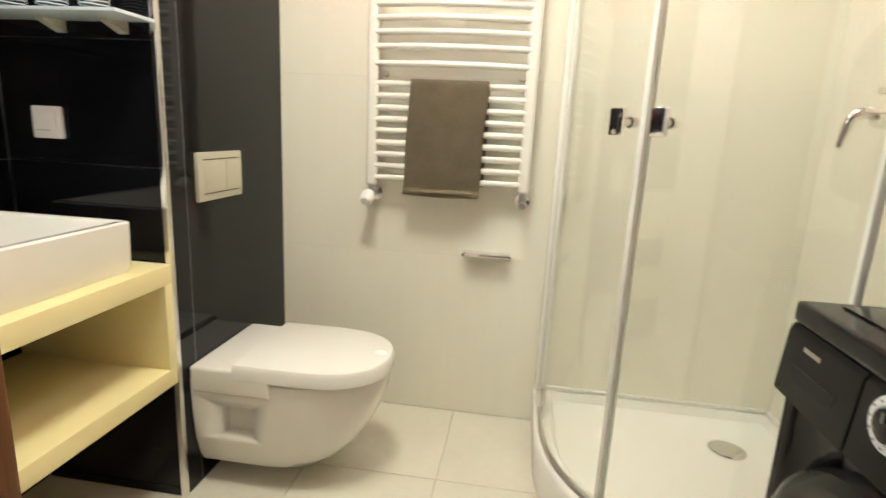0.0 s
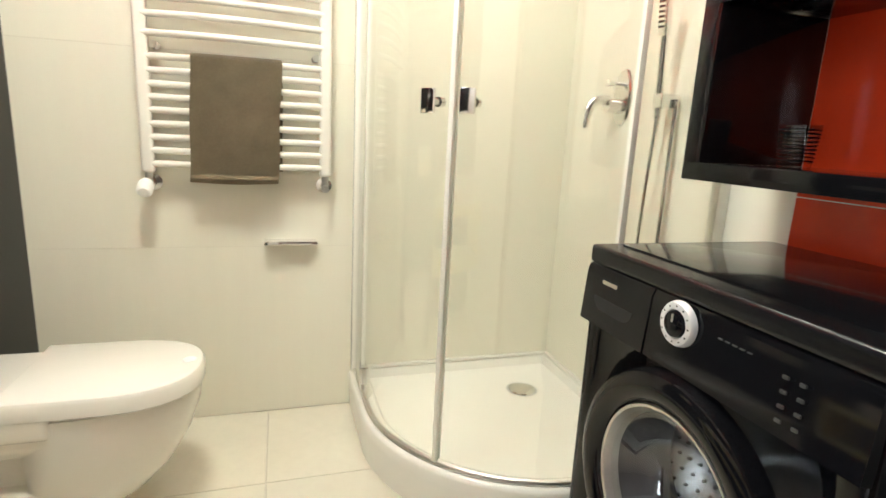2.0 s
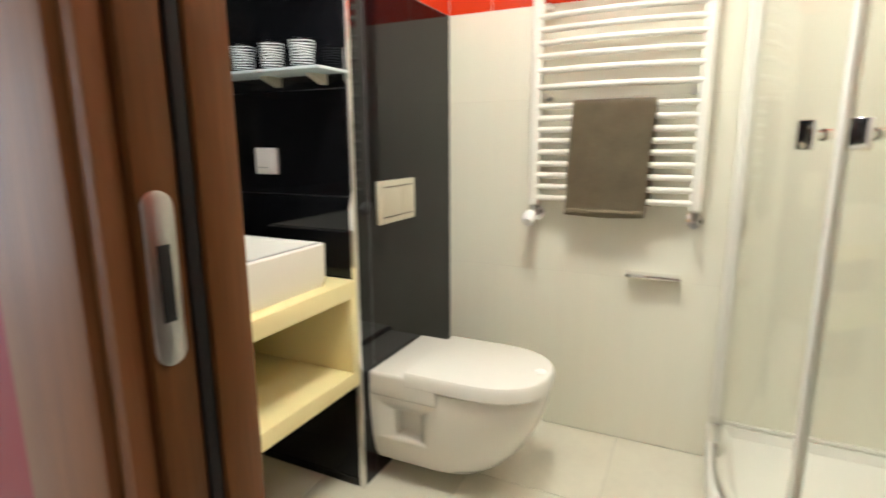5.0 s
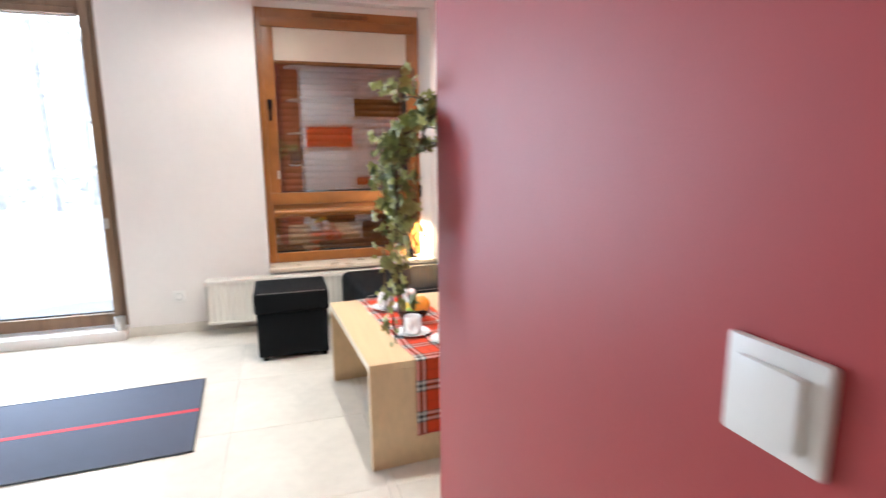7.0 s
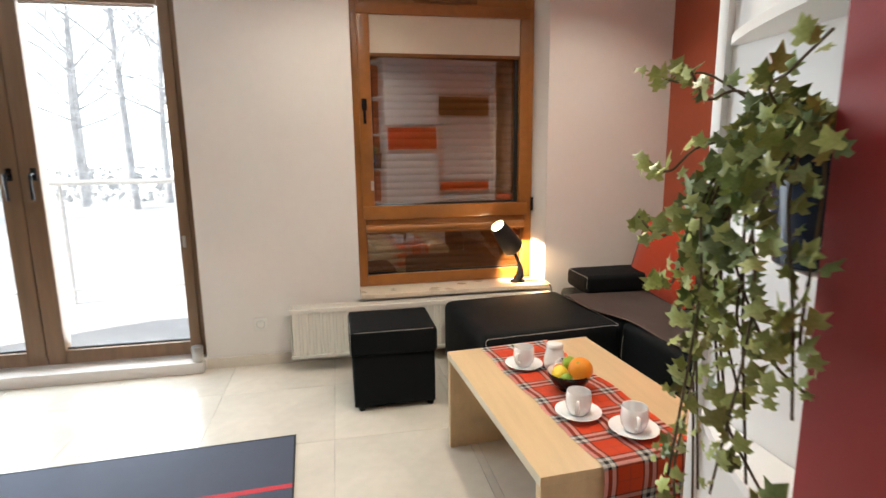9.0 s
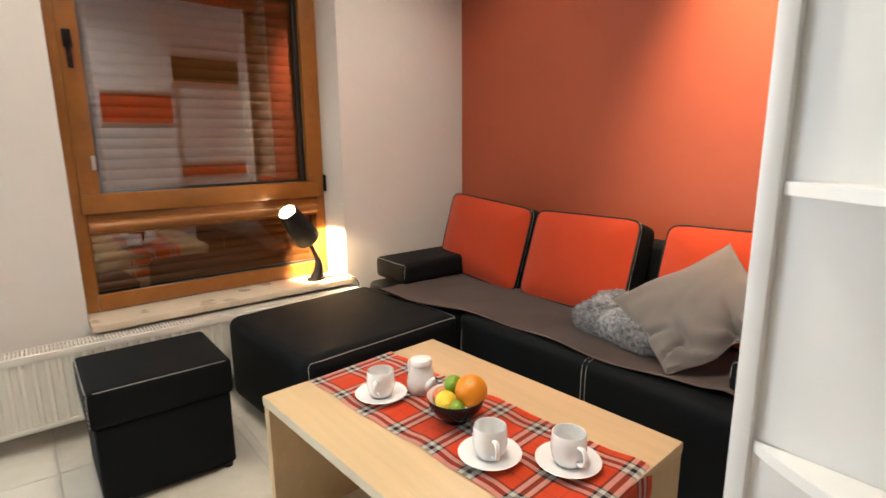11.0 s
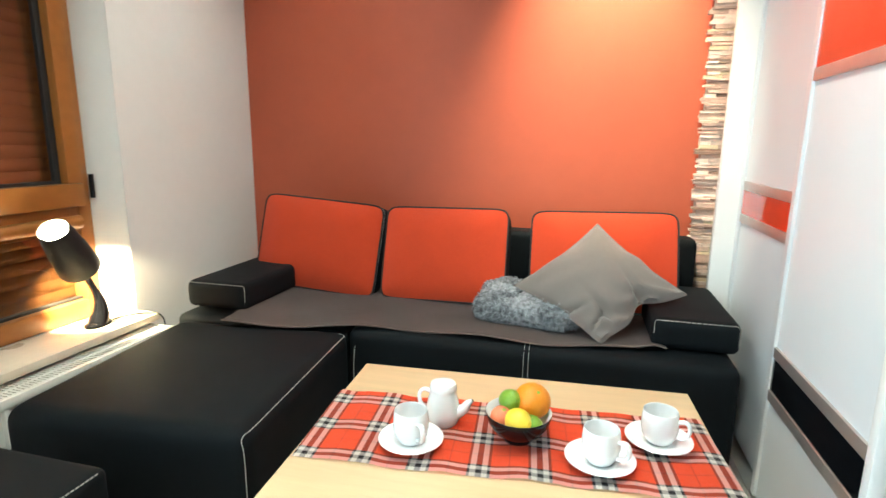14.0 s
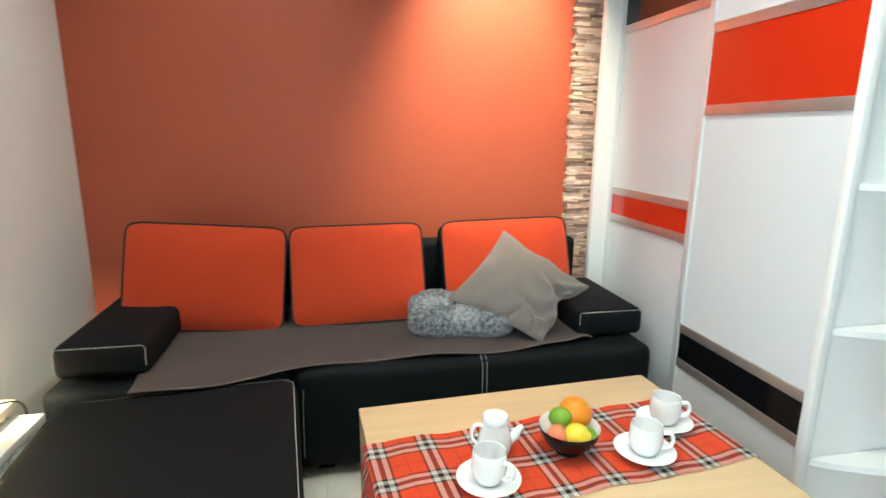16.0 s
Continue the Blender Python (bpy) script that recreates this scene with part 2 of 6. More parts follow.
M = {
    "wall_white": material("wall_white", (0.78, 0.74, 0.70), 0.75, spread=0.03, scale=2.5, bump=0.12, bump_scale=180),
    "wall_red": material("wall_red", (0.405, 0.088, 0.043), 0.46, spread=0.06, scale=1.6, bump=0.10, bump_scale=220, rough_spread=0.15, spec=0.35),
    "wall_hall": material("wall_hall", (0.37, 0.043, 0.044), 0.50, spread=0.05, scale=1.6, bump=0.10, bump_scale=220, rough_spread=0.15, spec=0.42),
    # for the walls out of view: dark tone chosen to hold back bounce
    "wall_far": material("unseen_wall_dim", (0.36, 0.31, 0.27), 0.7, spread=0.04, scale=2.5, bump=0.1, bump_scale=180),
    "ceiling": material("ceiling", (0.82, 0.80, 0.77), 0.8, spread=0.02, scale=3),
    "tile_white": material("tile_white", (0.80, 0.765, 0.64), 0.12, spread=0.012, scale=3, rnd=0.015, stretch=(9, 9, 0.4)),
    "tile_black": material("tile_black", (0.005, 0.005, 0.006), 0.05, spread=0.25, scale=9, rnd=0.1, spec=0.30),
    "tile_red": material("tile_red", (0.60, 0.045, 0.012), 0.10, spread=0.06, scale=4, rnd=0.03),
    "tile_floor": material("tile_floor", (0.66, 0.615, 0.50), 0.20, spread=0.05, scale=3.5, rnd=0.03, bump=0.05, bump_scale=90),
    "tile_living": material("tile_living", (0.67, 0.62, 0.535), 0.22, spread=0.10, scale=2.2, rnd=0.02, bump=0.04, bump_scale=90),
    "grout": material("grout", (0.57, 0.525, 0.445), 0.85, spread=0.12, scale=20, bump=0.3),
    "grout_white": material("grout_white", (0.72, 0.68, 0.56), 0.7, spread=0.05, scale=20),
    "print_grey": material("print_grey", (0.16, 0.16, 0.16), 0.5, spread=0.05, scale=20),
    "print_dim": material("print_dim", (0.045, 0.045, 0.042), 0.4, spread=0.05, scale=20),
    "grout_black": material("grout_black", (0.20, 0.20, 0.21), 0.8, spread=0.1, scale=20),
    "ceramic": material("ceramic", (0.77, 0.735, 0.66), 0.10, spread=0.015, scale=2, coat=0.4),
    "china": material("china", (0.89, 0.885, 0.875), 0.12, spread=0.015, scale=8, coat=0.4),
    "acrylic": material("acrylic", (0.82, 0.79, 0.72), 0.16, spread=0.02, scale=3),
    "chrome": material("chrome", (0.80, 0.79, 0.77), 0.10, 1.0, spread=0.04, scale=14),
    "steel": material("steel", (0.55, 0.54, 0.52), 0.32, 1.0, spread=0.08, scale=30),
    "alu": material("alu", (0.66, 0.64, 0.60), 0.35, 1.0, spread=0.05, scale=20),
    "rail_alu": material("rail_alu", (0.58, 0.53, 0.50), 0.42, 0.85, spread=0.05, scale=20),
    "radiator": material("radiator_enamel", (0.79, 0.76, 0.68), 0.25, spread=0.02, scale=5),
    "plastic_white": material("plastic_white", (0.80, 0.78, 0.74), 0.32, spread=0.02, scale=8),
    "flush": material("flush_plastic", (0.60, 0.56, 0.44), 0.35, 0.3, spread=0.03, scale=8),
    "towel": material("towel_cloth", (0.27, 0.215, 0.135), 0.95, spread=0.14, scale=14, bump=0.8, bump_scale=500, sheen=0.4, spec=0.1),
    "cream": material("cream_lacquer", (0.80, 0.69, 0.36), 0.30, spread=0.02, scale=3),
    "black_gloss": material("black_gloss", (0.005, 0.005, 0.006), 0.09, spread=0.2, scale=8, spec=0.32),
    "black_plastic": material("black_plastic", (0.007, 0.007, 0.008), 0.24, spread=0.2, scale=12, spec=0.32),
    "black_matt": material("black_matt", (0.010, 0.010, 0.010), 0.65, spread=0.2, scale=12),
    "wood_dark": material("stained_wood", (0.19, 0.076, 0.021), 0.42, spec=0.3, spread=0.30, scale=3.0, stretch=(9, 9, 0.5), bump=0.12, bump_scale=30),
    "wood_door": material("door_veneer", (0.30, 0.125, 0.042), 0.48, spread=0.25, scale=3.0, stretch=(12, 12, 0.5), bump=0.1, bump_scale=30),
    "wood_win": material("window_wood", (0.30, 0.115, 0.024), 0.32, spread=0.25, scale=3.0, stretch=(9, 0.7, 0.9), bump=0.08, bump_scale=30, coat=0.2),
    "wood_bal": material("balcony_wood", (0.20, 0.115, 0.060), 0.42, spread=0.2, scale=3.0, stretch=(9, 9, 0.5), bump=0.08, bump_scale=30),
    "maple": material("maple_veneer", (0.66, 0.475, 0.27), 0.36, spread=0.07, scale=3.0, stretch=(0.8, 11, 6), bump=0.05, bump_scale=40),
    "maple_edge": material("maple_edge", (0.72, 0.62, 0.45), 0.45, spread=0.05, scale=6),
    "sofa_black": material("sofa_cloth", (0.0040, 0.0055, 0.0068), 0.70, spread=0.22, scale=10, bump=0.35, bump_scale=600, spec=0.16),
    "stitch": material("stitching", (0.55, 0.52, 0.46), 0.8, spread=0.1, scale=90),
    "orange_cloth": material("orange_cloth", (0.47, 0.046, 0.013), 0.9, spread=0.06, scale=9, bump=0.4, bump_scale=700, sheen=0.15, spec=0.2),
    "piping": material("piping", (0.010, 0.010, 0.010), 0.7, spread=0.2, scale=60),
    "throw": material("throw_cloth", (0.140, 0.102, 0.086), 0.95, spread=0.10, scale=8, bump=0.5, bump_scale=500, sheen=0.25, spec=0.15),
    "pillow": material("pillow_cloth", (0.185, 0.160, 0.143), 0.85, spread=0.06, scale=7, bump=0.4, bump_scale=600, sheen=0.25, spec=0.2),
    "fur": material("fur_yarn", (0.13, 0.14, 0.16), 0.95, spread=0.7, scale=60, sheen=0.3, second=(0.48, 0.49, 0.51)),
    "sill": material("marble_sill", (0.66, 0.56, 0.43), 0.28, spread=0.10, scale=7),
    "mat_blue": material("mat_foam", (0.068, 0.080, 0.118), 0.8, spread=0.08, scale=12, bump=0.4, bump_scale=400),
    "mat_red": material("mat_stripe", (0.55, 0.035, 0.05), 0.8, spread=0.08, scale=12),
    "door_white": material("wardrobe_panel", (0.68, 0.70, 0.715), 0.30, spread=0.015, scale=2),
    "door_red": material("wardrobe_red", (0.56, 0.022, 0.004), 0.05, spread=0.04, scale=3, coat=0.3),
    "post_white": material("wardrobe_post", (0.80, 0.79, 0.77), 0.35, spread=0.02, scale=3),
    "rail_white": material("satin_profile", (0.74, 0.74, 0.75), 0.38, 0.35, spread=0.03, scale=6),
    "leaf": material("ivy_leaf", (0.16, 0.25, 0.055), 0.42, spread=0.35, scale=30, rnd=0.45, second=(0.34, 0.40, 0.17)),
    "leaf_light": material("ivy_leaf_young", (0.34, 0.42, 0.08), 0.42, spread=0.25, scale=30, rnd=0.3, second=(0.60, 0.62, 0.26)),
    "stem": material("ivy_stem", (0.10, 0.07, 0.035), 0.7, spread=0.2, scale=30),
    "pot": material("pot_glaze", (0.012, 0.022, 0.048), 0.22, spread=0.15, scale=9),
    "soil": material("soil", (0.03, 0.02, 0.012), 0.95, spread=0.4, scale=60, bump=0.9),
    "orange_peel": material("orange_peel", (0.78, 0.26, 0.008), 0.36, spread=0.08, scale=9, bump=0.5, bump_scale=260),
    "lemon_peel": material("lemon_peel", (0.78, 0.58, 0.04), 0.36, spread=0.08, scale=9, bump=0.4, bump_scale=260),
    "lime_peel": material("lime_peel", (0.20, 0.34, 0.025), 0.34, spread=0.15, scale=9, bump=0.4, bump_scale=260),
    "peach": material("peach_skin", (0.72, 0.22, 0.10), 0.6, spread=0.2, scale=20),
    "shutter": material("shutter_slat", (0.25, 0.105, 0.030), 0.30, spread=0.12, scale=5, stretch=(4, 0.8, 4), spec=0.3),
    "blind": material("blind_cloth", (0.66, 0.58, 0.47), 0.85, spread=0.03, scale=5, bump=0.2, bump_scale=400),
    "rubber": material("rubber_seal", (0.012, 0.012, 0.012), 0.6, spread=0.1, scale=30),
    # outdoor colours are near-white: overexposure and haze painted into ground, trees, hedge, slab
    "ground": material("ground_glare", (0.75, 0.75, 0.74), 0.95, spread=0.3, scale=0.4),
    "bark_glare": material("bark_glare", (0.72, 0.71, 0.71), 0.9, spread=0.3, scale=3, bump=0.5, bump_scale=20),
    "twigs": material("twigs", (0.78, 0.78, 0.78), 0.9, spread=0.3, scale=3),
    "hedge": material("hedge_glare", (0.76, 0.75, 0.74), 0.8, spread=0.4, scale=9),
    "balcony": material("balcony_slab", (0.80, 0.80, 0.79), 0.8, spread=0.1, scale=3, bump=0.2),
    "bulb_warm": glow("bulb_warm", (1.0, 0.82, 0.52), 40),
    "bulb_cool": glow("bulb_led", (1.0, 0.93, 0.80), 14),
    "glass_shower": pane_glass("shower_glass", (0.965, 0.975, 0.96), 0.055),
    "glass_window": pane_glass("window_glass", (0.88, 0.89, 0.88), 0.15),
    "glass_clear": pane_glass("clear_glass", (0.97, 0.98, 0.98), 0.04),
    "tartan": tartan("tartan_cloth"),
}
M["glass_frost"] = material("frosted_shelf", (0.80, 0.88, 0.88), 0.25, spread=0.02, scale=4, transmission=0.35)
M["tumbler"] = pane_glass("tumbler_glass", (0.90, 0.91, 0.92), 0.05)
M["seal_clear"] = material("clear_seal", (0.84, 0.82, 0.75), 0.4, spread=0.03, scale=6)
M["gasket"] = material("gasket_rubber", (0.10, 0.10, 0.105), 0.5, spread=0.1, scale=12)
M["glass_porthole"] = pane_glass("porthole_glass", (0.90, 0.92, 0.92), 0.14)
M["drum"] = material("drum_steel", (0.75, 0.75, 0.75), 0.18, 1.0, spread=0.08, scale=20)


# ---- mesh tools ----
def bm_new():
    return bmesh.new()


def box(bm, lo, hi, bevel=0.0, seg=2):
    """A box between two corners, with rounded edges."""
    lo, hi = Vector(lo), Vector(hi)
    c, s = (lo + hi) / 2, hi - lo
    r = bmesh.ops.create_cube(bm, size=1.0, matrix=Matrix.Translation(c) @ Matrix.Diagonal((*s, 1)))
    if bevel:
        edges = list({e for v in r["verts"] for e in v.link_edges})
        bmesh.ops.bevel(bm, geom=edges, offset=min(bevel, min(s) * 0.49), segments=seg, profile=0.6, affect='EDGES')
    return bm


def lathe(bm, profile, centre=(0, 0, 0), m=None, n=32):
    """Turns a profile of (radius, height) about z, then sets it at m or at centre."""
    m = m or Matrix.Translation(centre)
    rings = []
    for r, z in profile:
        if r < 1e-5:
            rings.append([bm.verts.new(m @ Vector((0, 0, z)))])
        else:
            rings.append([bm.verts.new(m @ Vector((r * math.cos(2 * math.pi * k / n), r * math.sin(2 * math.pi * k / n), z))) for k in range(n)])
    for a, b in zip(rings, rings[1:]):
        for k in range(n):
            q = [a[k % len(a)], a[(k + 1) % len(a)], b[(k + 1) % len(b)], b[k % len(b)]]
            q = list(dict.fromkeys(q))
            if len(q) > 2:
                bm.faces.new(q)
    return bm


def tube(bm, path, radius, n=10, flat=1.0, cap=True):
    """A round tube along a path; radius is a number or one for each point."""
    path = [Vector(p) for p in path]
    rad = radius if isinstance(radius, (list, tuple)) else [radius] * len(path)
    rings, up = [], None
    for i, p in enumerate(path):
        d = (path[min(i + 1, len(path) - 1)] - path[max(i - 1, 0)]).normalized()
        if up is None:
            up = Vector((0, 0, 1)) if abs(d.z) < 0.9 else Vector((1, 0, 0))
        u = (up - d * up.dot(d)).normalized()
        up, w = u, d.cross(u)
        rings.append([bm.verts.new(p + (u * math.cos(2 * math.pi * k / n) + w * flat * math.sin(2 * math.pi * k / n)) * rad[i]) for k in range(n)])
    for a, b in zip(rings, rings[1:]):
        for k in range(n):
            bm.faces.new((a[k], a[(k + 1) % n], b[(k + 1) % n], b[k]))
    if cap:
        bm.faces.new(rings[0][::-1])
        bm.faces.new(rings[-1])
    return bm


def curve_points(pts, n=8):
    """Points of a smooth curve through pts."""
    pts = [Vector(p) for p in pts]
    q = [pts[0] * 2 - pts[1], *pts, pts[-1] * 2 - pts[-2]]
    out = []
    for i in range(1, len(q) - 2):
        a, b, c, d = q[i - 1:i + 3]
        for k in range(n):
            t = k / n
            out.append(0.5 * (2 * b + (c - a) * t + (2 * a - 5 * b + 4 * c - d) * t * t + (3 * b - a - 3 * c + d) * t ** 3))
    return out + [pts[-1]]


def prism(bm, outline, z0, z1, bevel=0.0):
    """A flat outline in x and y, raised from z0 to z1."""
    lo = [bm.verts.new((x, y, z0)) for x, y in outline]
    hi = [bm.verts.new((x, y, z1)) for x, y in outline]
    n = len(outline)
    top = bm.faces.new(hi)
    bm.faces.new(lo[::-1])
    for k in range(n):
        bm.faces.new((lo[k], lo[(k + 1) % n], hi[(k + 1) % n], hi[k]))
    if bevel:
        bmesh.ops.bevel(bm, geom=list(top.edges), offset=bevel, segments=3, profile=0.6, affect='EDGES')
    return bm


def grid(bm, nu, nv, fn, closed_u=False):
    """A sheet of nu by nv points from fn(u, v), u and v in 0..1."""
    rows = [[bm.verts.new(fn(i / (nu - (0 if closed_u else 1)), j / (nv - 1))) for i in range(nu)] for j in range(nv)]
    for j in range(nv - 1):
        for i in range(nu if closed_u else nu - 1):
            bm.faces.new((rows[j][i], rows[j][(i + 1) % nu], rows[j + 1][(i + 1) % nu], rows[j + 1][i]))
    return rows


def mesh_of(bm, name, mat, smooth=True):
    bmesh.ops.recalc_face_normals(bm, faces=bm.faces)
    me = bpy.data.meshes.new(name)
    if smooth:
        for f in bm.faces:
            f.smooth = True
        for e in bm.edges:
            if len(e.link_faces) == 2 and e.calc_face_angle(0) > radians(38):
                e.smooth = False
    bm.to_mesh(me)
    bm.free()
    me.materials.append(M[mat])
    return me


def thing(name, at, label, category, group="", kind=""):
    """The empty at the base of a thing."""
    ob = new(name)
    ob.location = at
    ob.empty_display_size = 0.05
    return tagged(ob, label, category, group, kind)


def part(name, bm, mat, parent, label="", smooth=True):
    """One mesh, in world places, under a thing or a part."""
    ob = new(name, mesh_of(bm, name, mat, smooth))
    ob.parent = parent
    if parent.type == 'EMPTY':
        ob.matrix_parent_inverse = Matrix.Translation(parent.location).inverted()
    return tagged(ob, label) if label else ob


def solid(name, bm, mat, label, category, kind="", group=""):
    """A thing that is one mesh."""
    return tagged(new(name, mesh_of(bm, name, mat)), label, category, group, kind)


def structure(name, bm, mat, label, category):
    return solid(name, bm, mat, label, category, "structure")


def pieces(name, parent, mat, size, spots, axis='z', gap=0.003, thick=0.008):
    """Tiles of one size on one shared mesh, at their middles; axis is the way they face."""
    w, h = size[0] - gap, size[1] - gap
    ext = {'z': (w, h, thick), 'y': (w, thick, h), 'x': (thick, w, h)}[axis]
    b = box(bm_new(), [-e / 2 for e in ext], [e / 2 for e in ext], 0.0015, 1)
    me = mesh_of(b, name, mat)
    for p in spots:
        o = new(name, me)
        o.location = p
        o.parent = parent


def carve(ob, cutter):
    """Cuts the shape out of a mesh object for good."""
    cut = new("cutter", mesh_of(cutter, "cutter", "black_matt"))
    mod = ob.modifiers.new("carve", 'BOOLEAN')
    mod.operation, mod.object, mod.solver = 'DIFFERENCE', cut, 'EXACT'
    bpy.context.view_layer.update()
    done = bpy.data.meshes.new_from_object(ob.evaluated_get(bpy.context.evaluated_depsgraph_get()))
    ob.modifiers.clear()
    ob.data = done
    bpy.data.objects.remove(cut)

# ---- large structure ----
XW, YN = -4.31, 1.985          # living room: window wall, sofa wall
BN, BE, BW, BS = 2.095, 0.92, -1.40, 0.46   # bathroom walls
HY = 0.345                     # hall face of the red wall
CEIL = 2.6
floor = structure("floor", box(bm_new(), (-4.6, -3.3, -0.12), (1.4, 2.3, -0.0022)), "grout", "mortar bed with pale joints under the floor tiles", "floor")
structure("ceiling", box(bm_new(), (-4.6, -3.3, CEIL), (1.4, 2.3, CEIL + 0.1)), "ceiling", "plain white plaster ceiling", "ceiling")

# window wall with its two openings
WIN = (-0.112, 1.125, 0.42, 2.29)
DOOR = (-2.90, -1.055, 0.07, 2.29)
b = bm_new()
for y0, y1, z0, z1 in ((-3.3, DOOR[0], 0, CEIL), (DOOR[1], WIN[0], 0, CEIL), (WIN[1], 2.3, 0, CEIL),
                       (DOOR[0], DOOR[1], 0, DOOR[2]), (DOOR[0], DOOR[1], DOOR[3], CEIL),
                       (WIN[0], WIN[1], 0, WIN[2]), (WIN[0], WIN[1], WIN[3], CEIL)):
    box(b, (XW - 0.32, y0, z0), (XW, y1, z1))
structure("wall_west", b, "wall_white", "off-white painted window wall", "wall")
structure("wall_sofa", box(bm_new(), (XW, YN, 0), (-1.42, YN + 0.1, CEIL)), "wall_red", "smooth brick-red painted wall behind the sofa", "wall")
# south and east walls are assumed, their dull colour limits light on the hall wall
structure("wall_south", box(bm_new(), (-4.6, -3.3, 0), (1.4, -3.2, CEIL)), "wall_far", "unseen closing wall, darkened to cut bounced light", "wall")
structure("wall_east", box(bm_new(), (1.3, -3.2, 0), (1.4, HY, CEIL)), "wall_far", "unseen closing wall, darkened to cut bounced light", "wall")
structure("wall_middle", box(bm_new(), (-1.47, 0.46, 0), (-1.412, 1.985, CEIL)), "wall_white", "wall between wardrobe and bathroom", "wall")
b = bm_new()
box(b, (-1.53, HY, 0), (-0.402, 0.419, CEIL))
box(b, (-0.40, HY, 2.06), (0.44, BS, CEIL))
box(b, (0.44, HY, 0), (1.4, BS, CEIL))
structure("wall_hall", b, "wall_hall", "satin raspberry-red painted hall wall", "wall")
structure("wall_end", box(bm_new(), (-1.533, HY + 0.004, 0), (-1.47, 0.545, CEIL - 0.003)), "wall_red", "red painted end of the hall wall beside the corner shelves", "wall")
structure("soffit", box(bm_new(), (-1.99, 0.53, 2.37), (-1.475, 1.98, CEIL - 0.002)), "wall_red", "red painted panel above the wardrobe", "wall")
b = bm_new()
box(b, (XW, DOOR[1], 0), (XW + 0.012, YN, 0.065))
structure("baseboard", b, "tile_living", "low tile skirting along the window wall", "baseboard")

# bathroom shell, behind the tiles
structure("wall_bath_north", box(bm_new(), (BW - 0.06, BN + 0.0005, 0), (BE + 0.1, BN + 0.1, CEIL)), "grout_white", "tiled bathroom wall behind the towel radiator", "wall")
structure("wall_bath_west", box(bm_new(), (BW - 0.06 + 0.05, 0.46, 0), (BW - 0.0085, BN, CEIL)), "grout_black", "black tiled bathroom wall behind the basin", "wall")
structure("wall_bath_east", box(bm_new(), (BE + 0.0005, BS, 0), (BE + 0.1, BN + 0.0004, CEIL)), "grout_white", "tiled bathroom wall with shower fittings", "wall")
b = bm_new()
box(b, (0.46, BS, 0), (BE + 0.0003, BS + 0.0098, CEIL))
box(b, (BW, 0.4195, 0), (-0.403, 0.46, CEIL))
box(b, (-0.40, BS, 2.07), (0.455, BS + 0.01, CEIL))
structure("wall_bath_south", b, "wall_white", "white wall beside the bathroom door", "wall")
structure("toilet_box", box(bm_new(), (BW, 1.424, 0), (-0.9456, BN + 0.0004, CEIL)), "grout_black", "black tiled casing behind the toilet", "wall")
structure("edge_trim", box(bm_new(), (-0.957, 1.4105, 0), (-0.9405, 1.427, CEIL), 0.002), "chrome", "polished chrome corner profile of the black tiles", "trim")

# bathroom door frame
d = thing("door_frame", (0.03, 0.39, 0), "dark brown veneered door frame without its leaf", "door frame", kind="structure")
part("casing", box(bm_new(), (-0.500, 0.323, 0), (-0.392, HY, 2.17), 0.005), "wood_door", d)
part("casing_bead", box(bm_new(), (-0.391, 0.331, 0), (-0.374, 0.352, 2.06), 0.006), "wood_door", d)
part("jamb", box(bm_new(), (-0.402, 0.352, 0), (-0.366, 0.386, 2.06), 0.002), "wood_dark", d)
part("seal", box(bm_new(), (-0.395, 0.386, 0), (-0.362, 0.398, 2.06), 0.003), "rubber", d)
part("door_stop", box(bm_new(), (-0.4005, 0.398, 0), (-0.358, 0.438, 2.06), 0.004), "wood_dark", d)
part("jamb", box(bm_new(), (0.405, 0.323, 0), (0.445, 0.475, 2.06), 0.004), "wood_dark", d)
part("casing", box(bm_new(), (0.405, 0.308, 0), (0.515, 0.323, 2.17), 0.004), "wood_door", d)
part("head", box(bm_new(), (-0.353, 0.352, 2.02), (0.405, 0.475, 2.06), 0.004), "wood_dark", d)
part("casing", box(bm_new(), (-0.392, 0.323, 2.06), (0.405, HY, 2.17), 0.004), "wood_door", d)
b = bm_new()
rim = [(0.366 + 0.0125 * math.cos(radians(a)), (1.078 if a < 180 else 0.974) + 0.0125 * math.sin(radians(a))) for a in range(0, 360, 20)]
rows = [[b.verts.new((x, 0.366 + (y - 0.366) * k, 1.026 + (z - 1.026) * k)) for y, z in rim] for x, k in ((-0.3675, 1.0), (-0.3640, 1.0), (-0.3632, 0.96))]
for lo, hi in zip(rows, rows[1:]):
    for k in range(len(rim)):
        b.faces.new((lo[k], lo[(k + 1) % len(rim)], hi[(k + 1) % len(rim)], hi[k]))
b.faces.new(rows[-1])
p = part("strike_plate", b, "steel", d, "worn steel strike plate")
part("slot", box(bm_new(), (-0.3642, 0.361, 0.995), (-0.3625, 0.3715, 1.052), 0.0005), "black_matt", p)

# light switch on the hall wall
s = thing("light_switch", (-0.60, HY, 1.03), "white plastic rocker light switch on red wall", "switch")
part("frame", box(bm_new(), (-0.645, HY - 0.010, 0.990), (-0.556, HY, 1.077), 0.004), "plastic_white", s)
b = box(bm_new(), (-0.631, HY - 0.016, 1.004), (-0.570, HY - 0.0095, 1.063), 0.003)
for v in b.verts:
    if v.co.x > -0.60 and v.co.y < HY - 0.012:
        v.co.y -= 0.004
part("rocker", b, "plastic_white", s)

